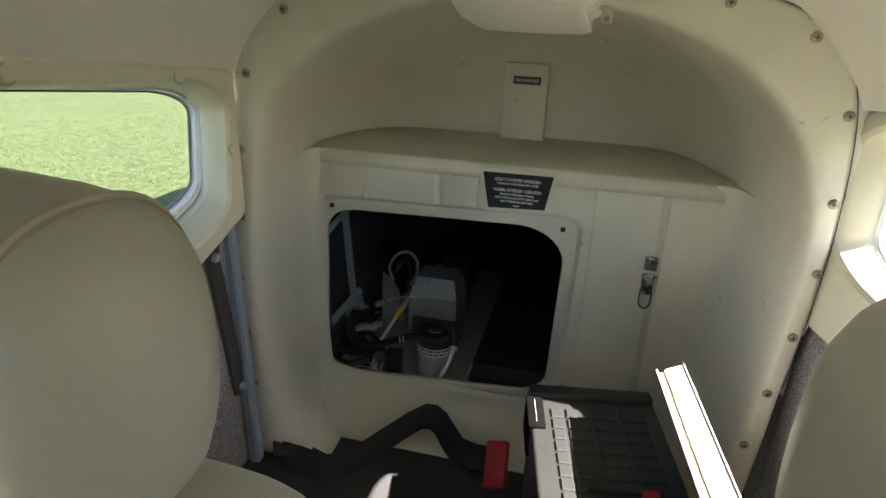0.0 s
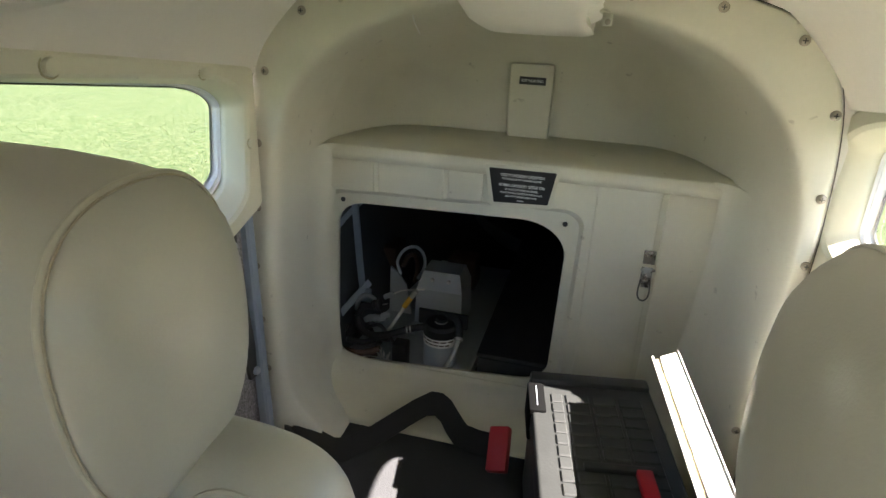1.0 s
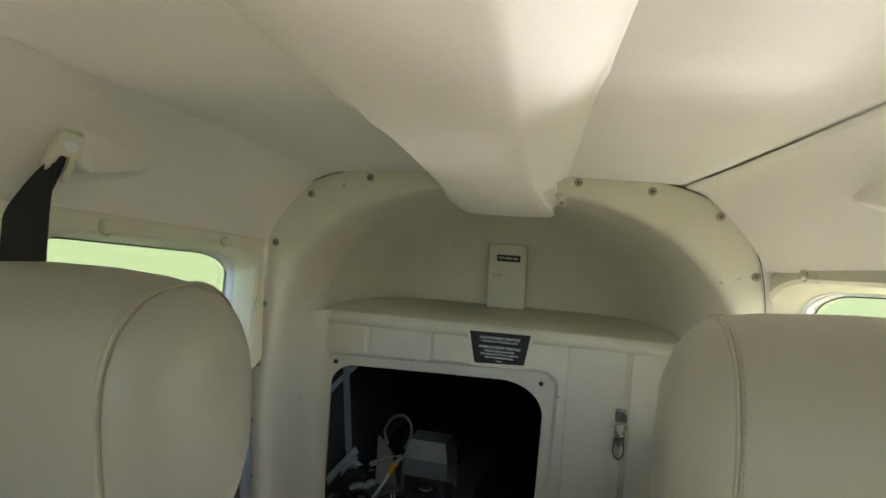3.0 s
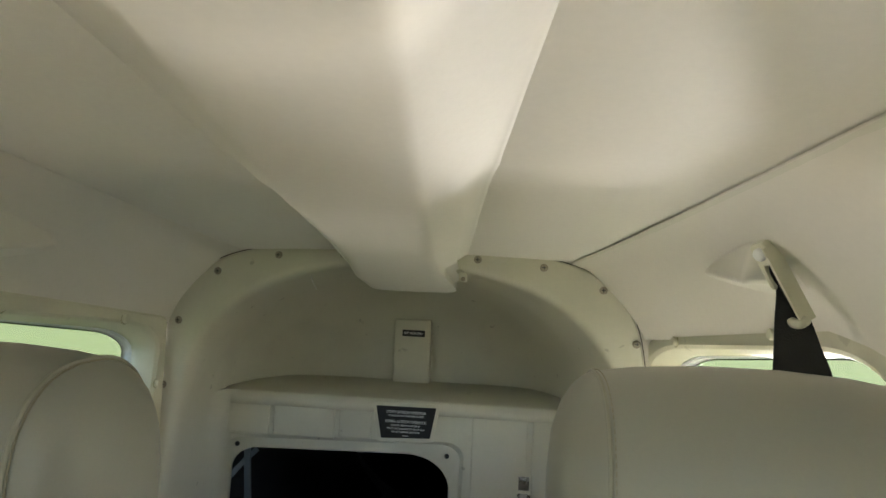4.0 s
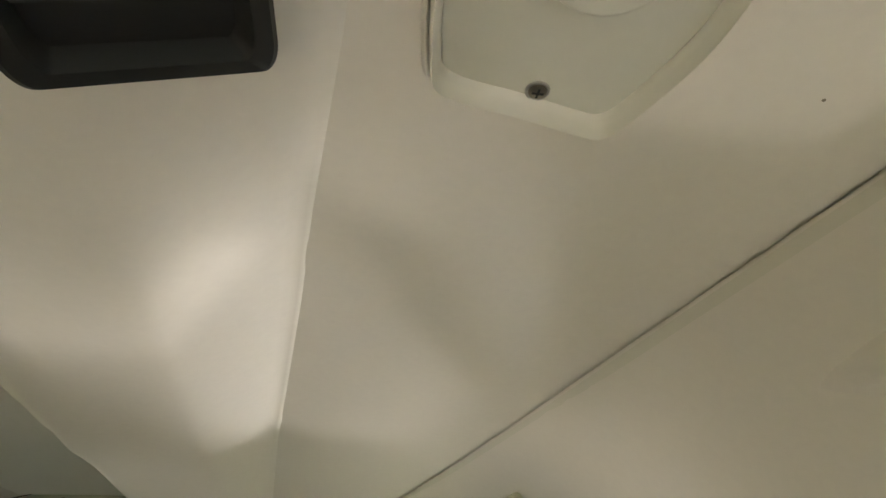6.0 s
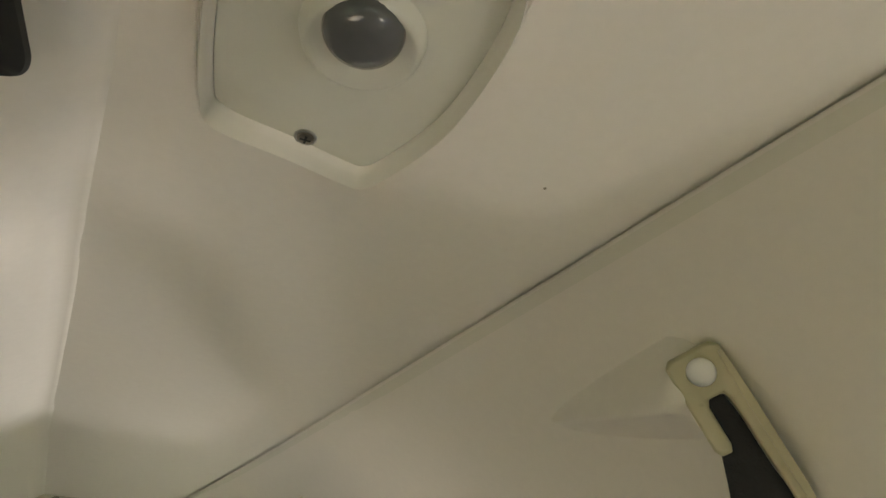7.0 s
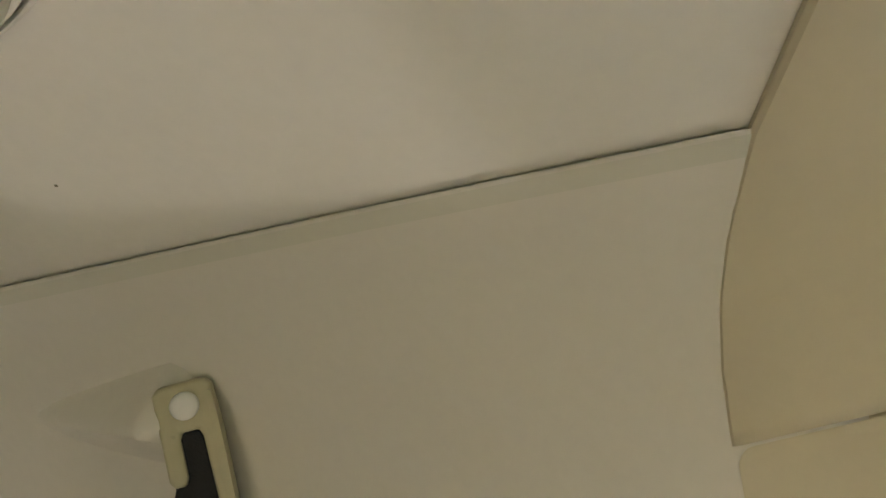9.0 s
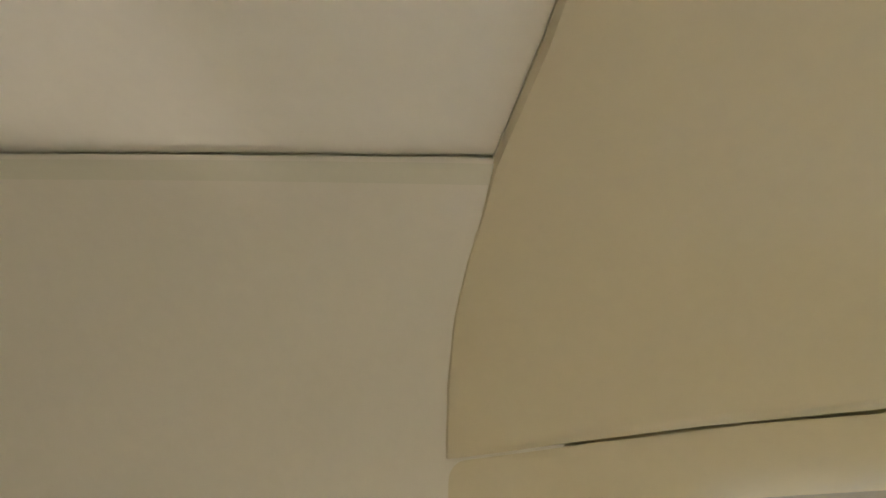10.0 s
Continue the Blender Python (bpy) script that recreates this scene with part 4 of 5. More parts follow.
def anchor(at, s, nrm, down, size, strap_pts, strap_w, slim=1.0, plastic=None):
    """A cream bracket with a cap and an open slot, from which black webbing hangs; at: the middle of the cap."""
    ob = tagged(new("harness_anchor"), "cream roof bracket with a white cap holding a black belt", "seat belt anchor", "harness anchors")
    p = Vector(at)
    z = Vector(nrm).normalized()
    dn = Vector(down)
    y = -(dn - z * dn.dot(z)).normalized()
    x = y.cross(z)
    m = Matrix(((x.x, y.x, z.x, p.x), (x.y, y.y, z.y, p.y), (x.z, y.z, z.z, p.z), (0, 0, 0, 1))) @ Matrix.Scale(size, 4)
    plastic = plastic or BRACKET
    body = m @ Matrix.Diagonal((slim, 1, 1, 1))
    P = lambda pts, h: [body @ Vector((a, b, h)) for a, b in pts]
    # a plate with an open slot: a tall and a short leg
    def legs(k):
        e = 0.0135 - k
        outer = [(-e, 0.0075), (-e + 0.003, 0.0105 - k), (e - 0.003, 0.0105 - k), (e, 0.0075), (e, -0.074 + k), (0.0066 + k, -0.074 + k), (0.0052 + k, -0.016), (0.0035 + k, -0.0125 + k), (-0.0035 - k, -0.0125 + k), (-0.0052 - k, -0.016),
                 (-0.0052 - k, -0.034 + k), (-0.0065 - k, -0.037 + k), (-e + 0.002, -0.037 + k), (-e, -0.034 + k)]
        return outer if s > 0 else [(-a, b) for a, b in outer]
    part("bracket", capped([P(legs(0), -0.014), P(legs(0), 0.0), P(legs(0.0006), 0.0012), P(legs(0.0016), 0.0017)]), plastic, ob, "aged cream plastic bracket", flat_angle=25)
    part("side_lip", capped([P([(s * 0.0120 + a * 0.0018, -0.0345 + b * 0.0395) for a, b in rrect(0.6, 4, along=1)], h) for h in (0.001, 0.0042, 0.0050)]), plastic, ob)
    part("cap", lathe([(0.0066, 0.0012), (0.0066, 0.0034), (0.0058, 0.0050), (0.0036, 0.0058), (0.001, 0.0060)], m, 28), CAP, ob, "round white cap", flat_angle=80)
    if slim < 0.7:
        hk = [body @ Vector(q) for q in ((s * 0.013, -0.071, -0.002), (s * 0.011, -0.072, 0.004), (s * 0.001, -0.071, 0.005), (-s * 0.005, -0.069, 0.003))]
        part("end_lip", tube(hk, 0.0042, 10, per=5), plastic, ob, flat_angle=80)
    # slot floor coloured black to stand for the shade inside
    part("slot_floor", capped([P([(a * 0.005, -0.036 + b * 0.0225) for a, b in rrect(0.6, 4, along=1)], h) for h in (-0.013, -0.0035)]), RUBBER, ob, "belt slot floor coloured black for its shade")
    for o in ob.children:
        if o.name.startswith("bracket"):
            bv = o.modifiers.new("round", "BEVEL")
            bv.width, bv.segments, bv.limit_method, bv.angle_limit = 0.0012, 3, "ANGLE", radians(28)
    strap = tagged(new("shoulder_strap"), "black shoulder belt webbing hanging from the roof anchor", "seat belt", "shoulder straps")
    part("webbing", ribbon([Vector(q) for q in strap_pts], [Vector(w) for w in strap_w], 0.0018), WEB, strap)
    return ob


def arc_at(y, z, s):
    """Distance round from the seam at which the side liner has that height."""
    return min((k * 0.001 for k in range(160)), key=lambda d: abs(on_side(y, d, s).z - z))


DE, DW, DF = arc_at(0.366, 1.108, 1), arc_at(0.308, 1.108, -1), arc_at(-0.110, 1.164, 1)
swelling(0.362, DE, 1)
swelling(0.306, DW, -1)
swelling(-0.112, DF, 1)
anchor((0.3670, 0.347, 1.1090), 1, (-0.80, -0.42, -0.45), (0.046, 0.009, -0.0535), 0.90,
       [(0.3765, 0.346, 1.1030), (0.3805, 0.350, 1.0935), (0.3895, 0.353, 1.0788), (0.3945, 0.351, 1.0545), (0.3965, 0.346, 1.0310), (0.3985, 0.340, 1.004), (0.398, 0.326, 0.95), (0.398, 0.322, 0.86)],
       [(0.0080, 0, 0), (0.0105, 0, 0), (0.0154, 0, 0), (0.0288, 0, 0), (0.0379, 0, 0), (0.0475, 0, 0.002), (0.050, 0, 0.002), (0.050, 0, 0.002)], 0.66, RAWABS)
anchor((-0.3166, 0.294, 1.1086), -1, (0.75, -0.50, -0.45), (-0.046, 0.009, -0.0535), 1.0,
       [(-0.3285, 0.296, 1.0985), (-0.3310, 0.281, 1.0800), (-0.3365, 0.270, 1.0500), (-0.3400, 0.270, 1.0300), (-0.3455, 0.273, 1.005), (-0.355, 0.279, 0.95), (-0.356, 0.277, 0.86)],
       [(0.0112, 0, 0), (0.0225, 0, 0), (0.0460, 0, 0.002), (0.0495, 0, 0.002), (0.050, 0, 0.002), (0.050, 0, 0.002), (0.050, 0, 0.002)], 0.8, RAWABS)
anchor((0.4470, -0.1225, 1.1564), 1, (-0.62, -0.70, -0.36), (0.0285, 0.0045, -0.032), 0.97,
       [(0.4545, -0.1215, 1.1470), (0.4606, -0.1206, 1.1385), (0.4655, -0.1202, 1.1288), (0.4702, -0.1197, 1.1193), (0.476, -0.121, 1.10), (0.480, -0.124, 1.05), (0.480, -0.126, 0.95), (0.480, -0.128, 0.88)],
       [(0.0060, -0.0054, 0.0008), (0.0088, -0.0078, 0.001), (0.0115, -0.0101, 0.0013), (0.0142, -0.0125, 0.0017), (0.020, -0.018, 0.002), (0.030, -0.026, 0.002), (0.036, -0.030, 0), (0.036, -0.030, 0)])


# ---- seats ----
def headrest(cx, cy, cz, seam, row=False, size=1.0):
    """Padded headrest with end gussets and piping."""
    ob = tagged(new("headrest"), "beige leather headrest with piped seams on the rear seat", "headrest", "headrests")
    hwid = 0.132 * size
    def prof(k, x):
        out = []
        for i in range(40):
            a = 2 * math.pi * i / 40
            ca, sa = math.cos(a), math.sin(a)
            n = 2.5 if sa > 0 else 2.35
            r = (abs(ca) ** n + abs(sa) ** n) ** (-1 / n)
            y, z = 0.080 * r * ca * k, (0.088 if sa > 0 else 0.115) * r * sa * k
            bow = 0.012 * (1 - (x / hwid) ** 2)
            z += bow * z / 0.088 if z > 0 else 2.8 * bow * z / 0.101
            out.append(Vector((cx + x, cy + size * (y - 0.055 * z), cz + size * z)))
        return out
    g = 1 - seam
    xs = [(0.02, -1.0), (0.34, -1 + 0.03 * g), (0.60, -1 + 0.13 * g), (0.79, -1 + 0.33 * g), (0.90, -1 + 0.58 * g), (0.955, -1 + 0.80 * g), (0.975, -1 + 0.93 * g), (0.986, -seam), (0.975, -seam + 0.012), (0.990, -seam + 0.05), (1.0, -0.55), (1.0, -0.2)]
    rows = [prof(k, u * hwid) for k, u in xs] + [prof(k, -u * hwid) for k, u in xs[::-1]]
    part("cushion", capped(rows), LEATHER, ob, flat_angle=70)
    for u in (-seam, seam):
        part("piping", tube(prof(0.990, u * hwid), 0.0010 if row else 0.0021, 8, per=3, loop=True), STITCH, ob, "raised leather piping", flat_angle=85)
        if not row:
            # brown tube drawn for the shade in the groove beside the piping
            part("groove_shade", tube(prof(0.984, (u + math.copysign(0.020, u)) * hwid), 0.0007, 6, per=3, loop=True), SEAMTHREAD, ob, "thin dark line standing for the shaded groove beside the piping")
    if row:
        around = prof(0.9965, -(seam - 0.022) * hwid)
        bm = bmesh.new()
        for i, p in enumerate(around):
            q = around[(i + 1) % len(around)]
            for k in (0.0, 0.33, 0.67):
                tube([p.lerp(q, k), p.lerp(q, k + 0.12), p.lerp(q, k + 0.20)], 0.0003, 5, bm=bm, per=0)
        part("stitch_row", bm, SEAMTHREAD, ob, "darker stitched seam")
    for dx in (-0.05, 0.05):
        part("stem", tube([(cx + dx, cy + 0.015, cz - 0.06), (cx + dx, cy + 0.042, cz - 0.16)], 0.005, 10, per=2), STEEL, ob)
    return ob


def seat_back(cx, w0, w1, top, mid):
    """Rear seat back with rounded shoulders and gathered leather under the headrest."""
    ob = tagged(new("rear_seat"), "beige leather rear seat back with gathered pleats", "seat", "rear seats")
    rows = []
    hw, c = (w1 - w0) / 2, (w0 + w1) / 2
    for i in range(30):
        t = i / 29
        z = top - (top - 0.05) * (1 - t) ** 2.4
        d = top - z
        k = math.sqrt(max(0.0, 1 - (1 - min(1, d / 0.055)) ** 2))
        ring = []
        for j in range(96):
            a = 2 * math.pi * j / 96
            ca, sa = math.cos(a), math.sin(a)
            n = 4.0
            r = (abs(ca) ** n + abs(sa) ** n) ** (-1 / n)
            x = c + (hw - 0.06 * (1 - k) + 0.09 * max(0.0, min(d, 0.2) - 0.04)) * r * ca
            yy = mid + 0.046 * (0.25 + 0.75 * k) * r * sa - 0.10 * (0.85 - z) * 0.9
            ring.append(Vector((x, yy, z)))
        rows.append(ring)
    part("backrest", capped(rows), LEATHER, ob, flat_angle=60)
    # smooth bolster with a welt round it, and a gathered panel beside it
    e, sg = (w1, 1) if cx < 0.1 else (w0, -1)
    face = lambda z: mid - 0.046 - 0.09 * (0.85 - z)
    def on_face(inset, d):
        """Point of the front face at that distance from the bolster's edge and below the top."""
        k = math.sqrt(max(0.0, 1 - (1 - min(1, d / 0.055)) ** 2))
        wide = hw - 0.06 * (1 - k) + 0.09 * max(0.0, min(d, 0.2) - 0.04)
        deep = (1 - min(0.995, (hw - inset) / wide) ** 4) ** 0.25
        return (e - sg * inset, mid - 0.046 * (0.25 + 0.75 * k) * deep - 0.09 * (0.85 - top + d) - 0.0008, top - d)
    part("welt", tube([on_face(a, d) for a, d in ((0.090, 0.36), (0.090, 0.18), (0.089, 0.075), (0.088, 0.036), (0.082, 0.018), (0.066, 0.011), (0.046, 0.013), (0.026, 0.022), (0.013, 0.040), (0.006, 0.072), (0.002, 0.12), (0.0, 0.22))], 0.0016, 7), STITCH, ob, "raised leather welt")
    far, near = (w0 + 0.035 if sg > 0 else w1 - 0.035), e - sg * 0.095
    folds = []
    for i in range(25):
        d = 0.004 + 0.30 * (i / 24) ** 1.4
        z = top - d
        amp = 0.0165 * max(0.22, 1 - d / 0.12)
        row = []
        for j in range(141):
            ph = 0.145 * j + 0.8 * math.sin(0.11 * j + 1.0) + 1.2 * d * math.sin(0.31 * j)
            puff = abs(math.sin(ph)) ** 0.7 * (0.72 + 0.28 * math.sin(0.23 * j + 2.0)) + 0.10 * math.sin(3.1 * ph + 9 * d)
            row.append(Vector((far + (near - far) * j / 140, face(z) + 0.030 * max(0.0, 1 - d / 0.02) ** 2 + 0.002 - amp * puff, z)))
        folds.append(row)
    part("gathered_panel", sheet(folds), LEATHER, ob, "gathered leather pleats", flat_angle=80)
    cush = [[Vector((c + (hw - 0.004) * x, -0.12 + 0.21 * y, z)) for x, y in rrect(0.25, 8)] for z in (0.18, 0.20, 0.36, 0.395, 0.40)]
    cush[-1] = [Vector((c + (p.x - c) * 0.9, -0.12 + (p.y + 0.12) * 0.9, p.z)) for p in cush[-1]]
    part("seat_cushion", capped(cush), LEATHER, ob)
    part("seat_base", block((w0 + 0.03, -0.28, 0.0), (w1 - 0.03, 0.06, 0.19), 0.01), CARPET, ob)
    return ob


headrest(-0.2221, 0.2010, 0.9238, 0.77, size=0.93)
headrest(0.2904, 0.1781, 0.9455, 0.77, True, size=0.84)
seat_back(-0.15, -0.330, -0.0215, 0.841, 0.216)
seat_back(0.34, 0.116, 0.455, 0.845, 0.222)


# ---- tool box, folders, belt on the baggage floor ----
def tool_box():
    ob = tagged(new("tool_box"), "black plastic tool box with ribbed lid and red latches", "tool box")
    m = Matrix.Translation((0.158, 0.572, 0.0)) @ pose(0, 0, 0, 0, 0, 10)
    hw, hl = 0.086, 0.165
    part("body", moved(block((-hw + 0.006, -hl + 0.006, 0.401), (hw - 0.006, hl - 0.006, 0.56), 0.01, 3), m), TOOLBLACK, ob)
    lid = part("lid", moved(block((-hw, -hl, 0.556), (hw, hl, 0.592), 0.006, 3), m), TOOLBLACK, ob)
    for j in range(14):
        for i, (a, b) in enumerate(((-0.058, -0.042), (-0.038, -0.006), (-0.002, 0.030), (0.034, 0.066))):
            y0 = -hl + 0.012 + j * 0.0215
            if y0 + 0.019 > hl - 0.022:
                continue
            part("raised_pad", moved(block((a, y0, 0.590), (b, y0 + 0.0185, 0.5945), 0.0015, 1), m), TOOLBLACK, lid)
    part("hinge_bar", moved(block((-hw + 0.002, hl - 0.018, 0.585), (hw - 0.002, hl + 0.004, 0.600), 0.004), m), TOOLBLACK, lid)
    # clip coloured near black to stand for the shade on it
    part("end_clip", moved(block((-hw - 0.003, hl - 0.085, 0.545), (-hw + 0.020, hl - 0.02, 0.596), 0.003), m), CLIPSHADE, ob)
    # pale grey bar drawn for the clip's sunlit edge
    part("clip_glint", moved(block((-hw + 0.008, hl - 0.075, 0.5955), (-hw + 0.0088, hl - 0.030, 0.597), 0), m), ALU, ob)
    part("latch", moved(block((0.030, -hl + 0.085, 0.590), (0.050, -hl + 0.145, 0.600), 0.003), m), RED, ob, "red plastic latch")
    part("carry_handle", moved(block((-0.03, -hl + 0.140, 0.590), (0.056, -hl + 0.152, 0.599), 0.003), m), BLACK, ob)
    return ob


tool_box()


def folder_pack():
    ob = tagged(new("folder_pack"), "white cardboard folders standing beside the tool box", "folder")
    m = Matrix.Translation((0.352, 0.553, 0.404)) @ pose(0, 0, 0, 0, 0, 7) @ pose(0, 0, 0, 0, -24)
    part("board", moved(block((-0.001, -0.16, 0), (0.0218, 0.134, 0.312), 0.0015, 1), m), PAPER, ob, "white board")
    part("sleeve", moved(block((-0.0075, -0.158, 0), (-0.0022, 0.132, 0.310), 0.001, 1), m), MANILA, ob, "manila sleeve")
    part("cover", moved(block((-0.0105, -0.16, 0), (-0.008, 0.133, 0.315), 0.0005, 1), m), PAPER, ob)
    part("edge_lip", moved(block((0.0220, -0.156, 0), (0.0232, 0.136, 0.3132), 0.0003, 1), m), PAPER, ob)
    return ob


folder_pack()

belt = tagged(new("lap_belt"), "black lap belt with a red buckle lying on the floor", "seat belt")
part("webbing", ribbon([(-0.335, 0.705, 0.424), (-0.285, 0.690, 0.409), (-0.234, 0.688, 0.410), (-0.175, 0.758, 0.424), (-0.128, 0.812, 0.438), (-0.096, 0.806, 0.434), (-0.062, 0.776, 0.414), (-0.005, 0.745, 0.432)],
                   [Vector(w) for w in ((0.0, 0.035, 0.022), (0.006, 0.042, 0.014), (-0.008, 0.045, 0.012), (-0.012, 0.034, 0.022), (0.0, 0.026, 0.034), (0.01, 0.034, 0.022), (0.012, 0.042, 0.012), (0.006, 0.04, 0.016))], 0.0018, per=2), WEB, belt)
part("buckle", moved(block((-0.017, -0.035, -0.008), (0.017, 0.035, 0.008), 0.004, 2), Matrix.Translation((0.012, 0.712, 0.455)) @ pose(0, 0, 0, 38, -18, -8)), RED, belt, "red plastic buckle")
part("belt_tongue", moved(block((-0.012, -0.02, -0.002), (0.012, 0.02, 0.002), 0.001), Matrix.Translation((-0.335, 0.698, 0.418)) @ pose(0, 0, 0, 10, 8, 30)), BLACK, belt)

# ---- fittings on the liner ----
post = tagged(new("cover_post"), "cream box cover with a small black label on the shelf", "cover")
part("cover", block((-0.067, 1.045, 0.8695), (0.008, 1.071, 0.998), 0.004, 2), LINER, post)
part("label_plate", block((-0.050, 1.0435, 0.964), (-0.004, 1.0455, 0.977), 0.0005, 1), PLACARD, post, "small black label")


def words(text, size, x, y, z, parent, name="lettering", squeeze=1.0, space=1.0):
    cu = bpy.data.curves.new(name, "FONT")
    cu.body, cu.size, cu.align_x, cu.align_y, cu.extrude = text, size, "CENTER", "CENTER", 0.0001
    cu.offset, cu.space_character = size * 0.012, space
    cu.materials.append(INK)
    ob = new(name, cu)
    ob.matrix_basis = Matrix.Translation((x, y, z)) @ pose(0, 0, 0, 90) @ Matrix.Diagonal((squeeze, 1, 1, 1))
    ob.parent = parent
    return ob


words("SOFT WEAR ONLY", 0.0064, -0.027, 1.0433, 0.9705, post, squeeze=0.72)

sign = tagged(new("placard"), "black placard with loading instructions in white print", "sign")
pl = [(-0.051, 0.802), (0.034, 0.806), (0.043, 0.858), (-0.062, 0.857)]
grow = lambda k: [(c[0] + k * (1 if i in (1, 2) else -1), c[1] + k * (1 if i in (2, 3) else -1)) for i, c in enumerate(pl)]
P3 = lambda loop, y: [Vector((q.x, y, q.y)) for q in loop]
part("backing", capped([P3(quad(rrect(0.06, 5), grow(0.006)), PY - 0.0045 + d) for d in (0.006, 0.001, 0.0)]), LINER, sign, "cream moulded backing")
part("plate", capped([P3(quad(rrect(0.04, 4), pl), y) for y in (PY - 0.004, PY - 0.0052)]), PLACARD, sign)
for txt, sz, z, sq in (("UTILITY CATEGORY OPERATION", 0.0066, 0.8475, 0.70), ("NO BAGGAGE OR AFT PASSENGERS ALLOWED", 0.0042, 0.8415, 0.70), ("NORMAL CATEGORY OPERATION", 0.0066, 0.8315, 0.70),
                       ("SEE PILOTS OPERATING HANDBOOK", 0.0044, 0.8250, 0.70), ("WEIGHT AND BALANCE SECTION FOR BAGGAGE", 0.0042, 0.8195, 0.70), ("AND AFT PASSENGER LIMITATIONS", 0.0044, 0.8140, 0.70)):
    words(txt, sz, -0.009, PY - 0.0054, z, sign, squeeze=sq)
part("printed_line", block((-0.014, PY - 0.0054, 0.8072), (-0.004, PY - 0.0051, 0.8084), 0), INK, sign)


def draw_latch():
    ob = tagged(new("draw_latch"), "zinc plated draw latch on the cream panel", "latch")
    x, y, z = 0.196, PY - 0.004, 0.735
    part("strike_plate", block((x - 0.008, y - 0.002, z - 0.004), (x + 0.010, y + 0.002, z + 0.018), 0.001), LATCH, ob)
    part("hook", tube([(x - 0.004, y - 0.003, z + 0.014), (x, y - 0.009, z + 0.010), (x + 0.004, y - 0.003, z + 0.012)], 0.0015, 8), LATCH, ob)
    part("base_plate", block((x - 0.008, y - 0.002, z - 0.038), (x + 0.009, y + 0.002, z - 0.010), 0.001), LATCH, ob)
    part("lever", moved(block((-0.006, -0.003, -0.020), (0.006, 0.0, 0.012), 0.0012), Matrix.Translation((x, y - 0.006, z - 0.020)) @ pose(0, 0, 0, -8)), LATCH, ob)
    part("bail", tube([(x - 0.007, y - 0.006, z - 0.028), (x - 0.0085, y - 0.006, z - 0.052), (x - 0.004, y - 0.006, z - 0.063), (x + 0.004, y - 0.006, z - 0.063), (x + 0.0085, y - 0.006, z - 0.052), (x + 0.007, y - 0.006, z - 0.028)], 0.0013, 8), DARKSTRAP, ob, "dark wire bail")
    part("pivot", tube([(x - 0.010, y - 0.005, z - 0.012), (x + 0.012, y - 0.005, z - 0.012)], 0.0022, 10, per=2), LATCH, ob)
    return ob


draw_latch()

# tie-down fittings under the arch
for x, z, s in ((-0.150, 1.081, -1), (0.163, 1.083, 1)):
    ob = tagged(new("tie_ring"), "small wire tie-down ring under the arch", "tie ring", "tie rings")
    y = 0.742
    if s > 0:
        part("ring", tube([(x - 0.010, y, z + 0.004), (x - 0.002, y - 0.008, z - 0.002), (x + 0.012, y - 0.008, z - 0.006), (x + 0.014, y + 0.006, z - 0.003), (x + 0.002, y + 0.008, z + 0.002), (x - 0.010, y, z + 0.004)], 0.0010, 6), STEEL, ob)
        part("clip", tube([(x - 0.006, y - 0.005, z + 0.006), (x + 0.001, y - 0.010, z - 0.003), (x + 0.004, y + 0.004, z + 0.006)], 0.0011, 6), STEEL, ob)
    else:
        part("clip", block((x - 0.004, y - 0.004, z - 0.004), (x + 0.003, y + 0.006, z + 0.010), 0.001), STEEL, ob)
        part("cord", tube([(x, y - 0.004, z - 0.003), (x + 0.004, y - 0.006, z - 0.014), (x + 0.010, y - 0.003, z - 0.026)], 0.0008, 5), TUBEWHITE, ob)

# door-frame channel and hinge strap on the side wall
ch = tagged(new("frame_channel"), "blue-grey metal channel beside the baggage mouth", "channel")
part("channel", sheet([[(x + k, y, z) for x, y in ((-0.384, 0.691), (-0.373, 0.691), (-0.3695, 0.688), (-0.3695, 0.675), (-0.373, 0.672), (-0.384, 0.671))] for z, k in ((0.40, 0.009), (0.6, 0.004), (0.80, 0.0))]), STRUT, ch)
part("strap_plate", capped([[Vector((x, y + dy, z)) for x, y in ((-0.381, -0.011), (-0.375, -0.011), (-0.373, 0.011), (-0.379, 0.011))] for z, dy in ((0.535, 0.668), (0.56, 0.664), (0.70, 0.647), (0.755, 0.639), (0.79, 0.638))]), DARKSTRAP, ch, "dark steel strap plate")
for y, z in ((0.638, 0.768), (0.668, 0.546)):
    part("bolt", lathe([(0.007, 0), (0.007, 0.003), (0.005, 0.006), (0.002, 0.0065)], facing((-0.374, y, z), (1, 0, 0)), 16), ALU, ch)

# ---- tail cone seen through the hatch ----
tail = tagged(new("wall_tail"), "inside of the tail cone, coloured near black", "wall", kind="structure")
rows = []
for y, k in ((0.722, 1.06), (1.3, 0.93), (1.9, 0.75), (2.6, 0.5)):
    rows.append([Vector((-0.01 + 0.40 * k * math.cos(a), y, 0.70 + 0.46 * k * math.sin(a))) for a in [2 * math.pi * i / 48 for i in range(48)]])
bm = sheet(rows, True)
bm.faces.new([bm.verts.new(p) for p in rows[-1]])
# skin coloured near black, so the tail cone stays dark
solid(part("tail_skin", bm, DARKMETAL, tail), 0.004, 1)
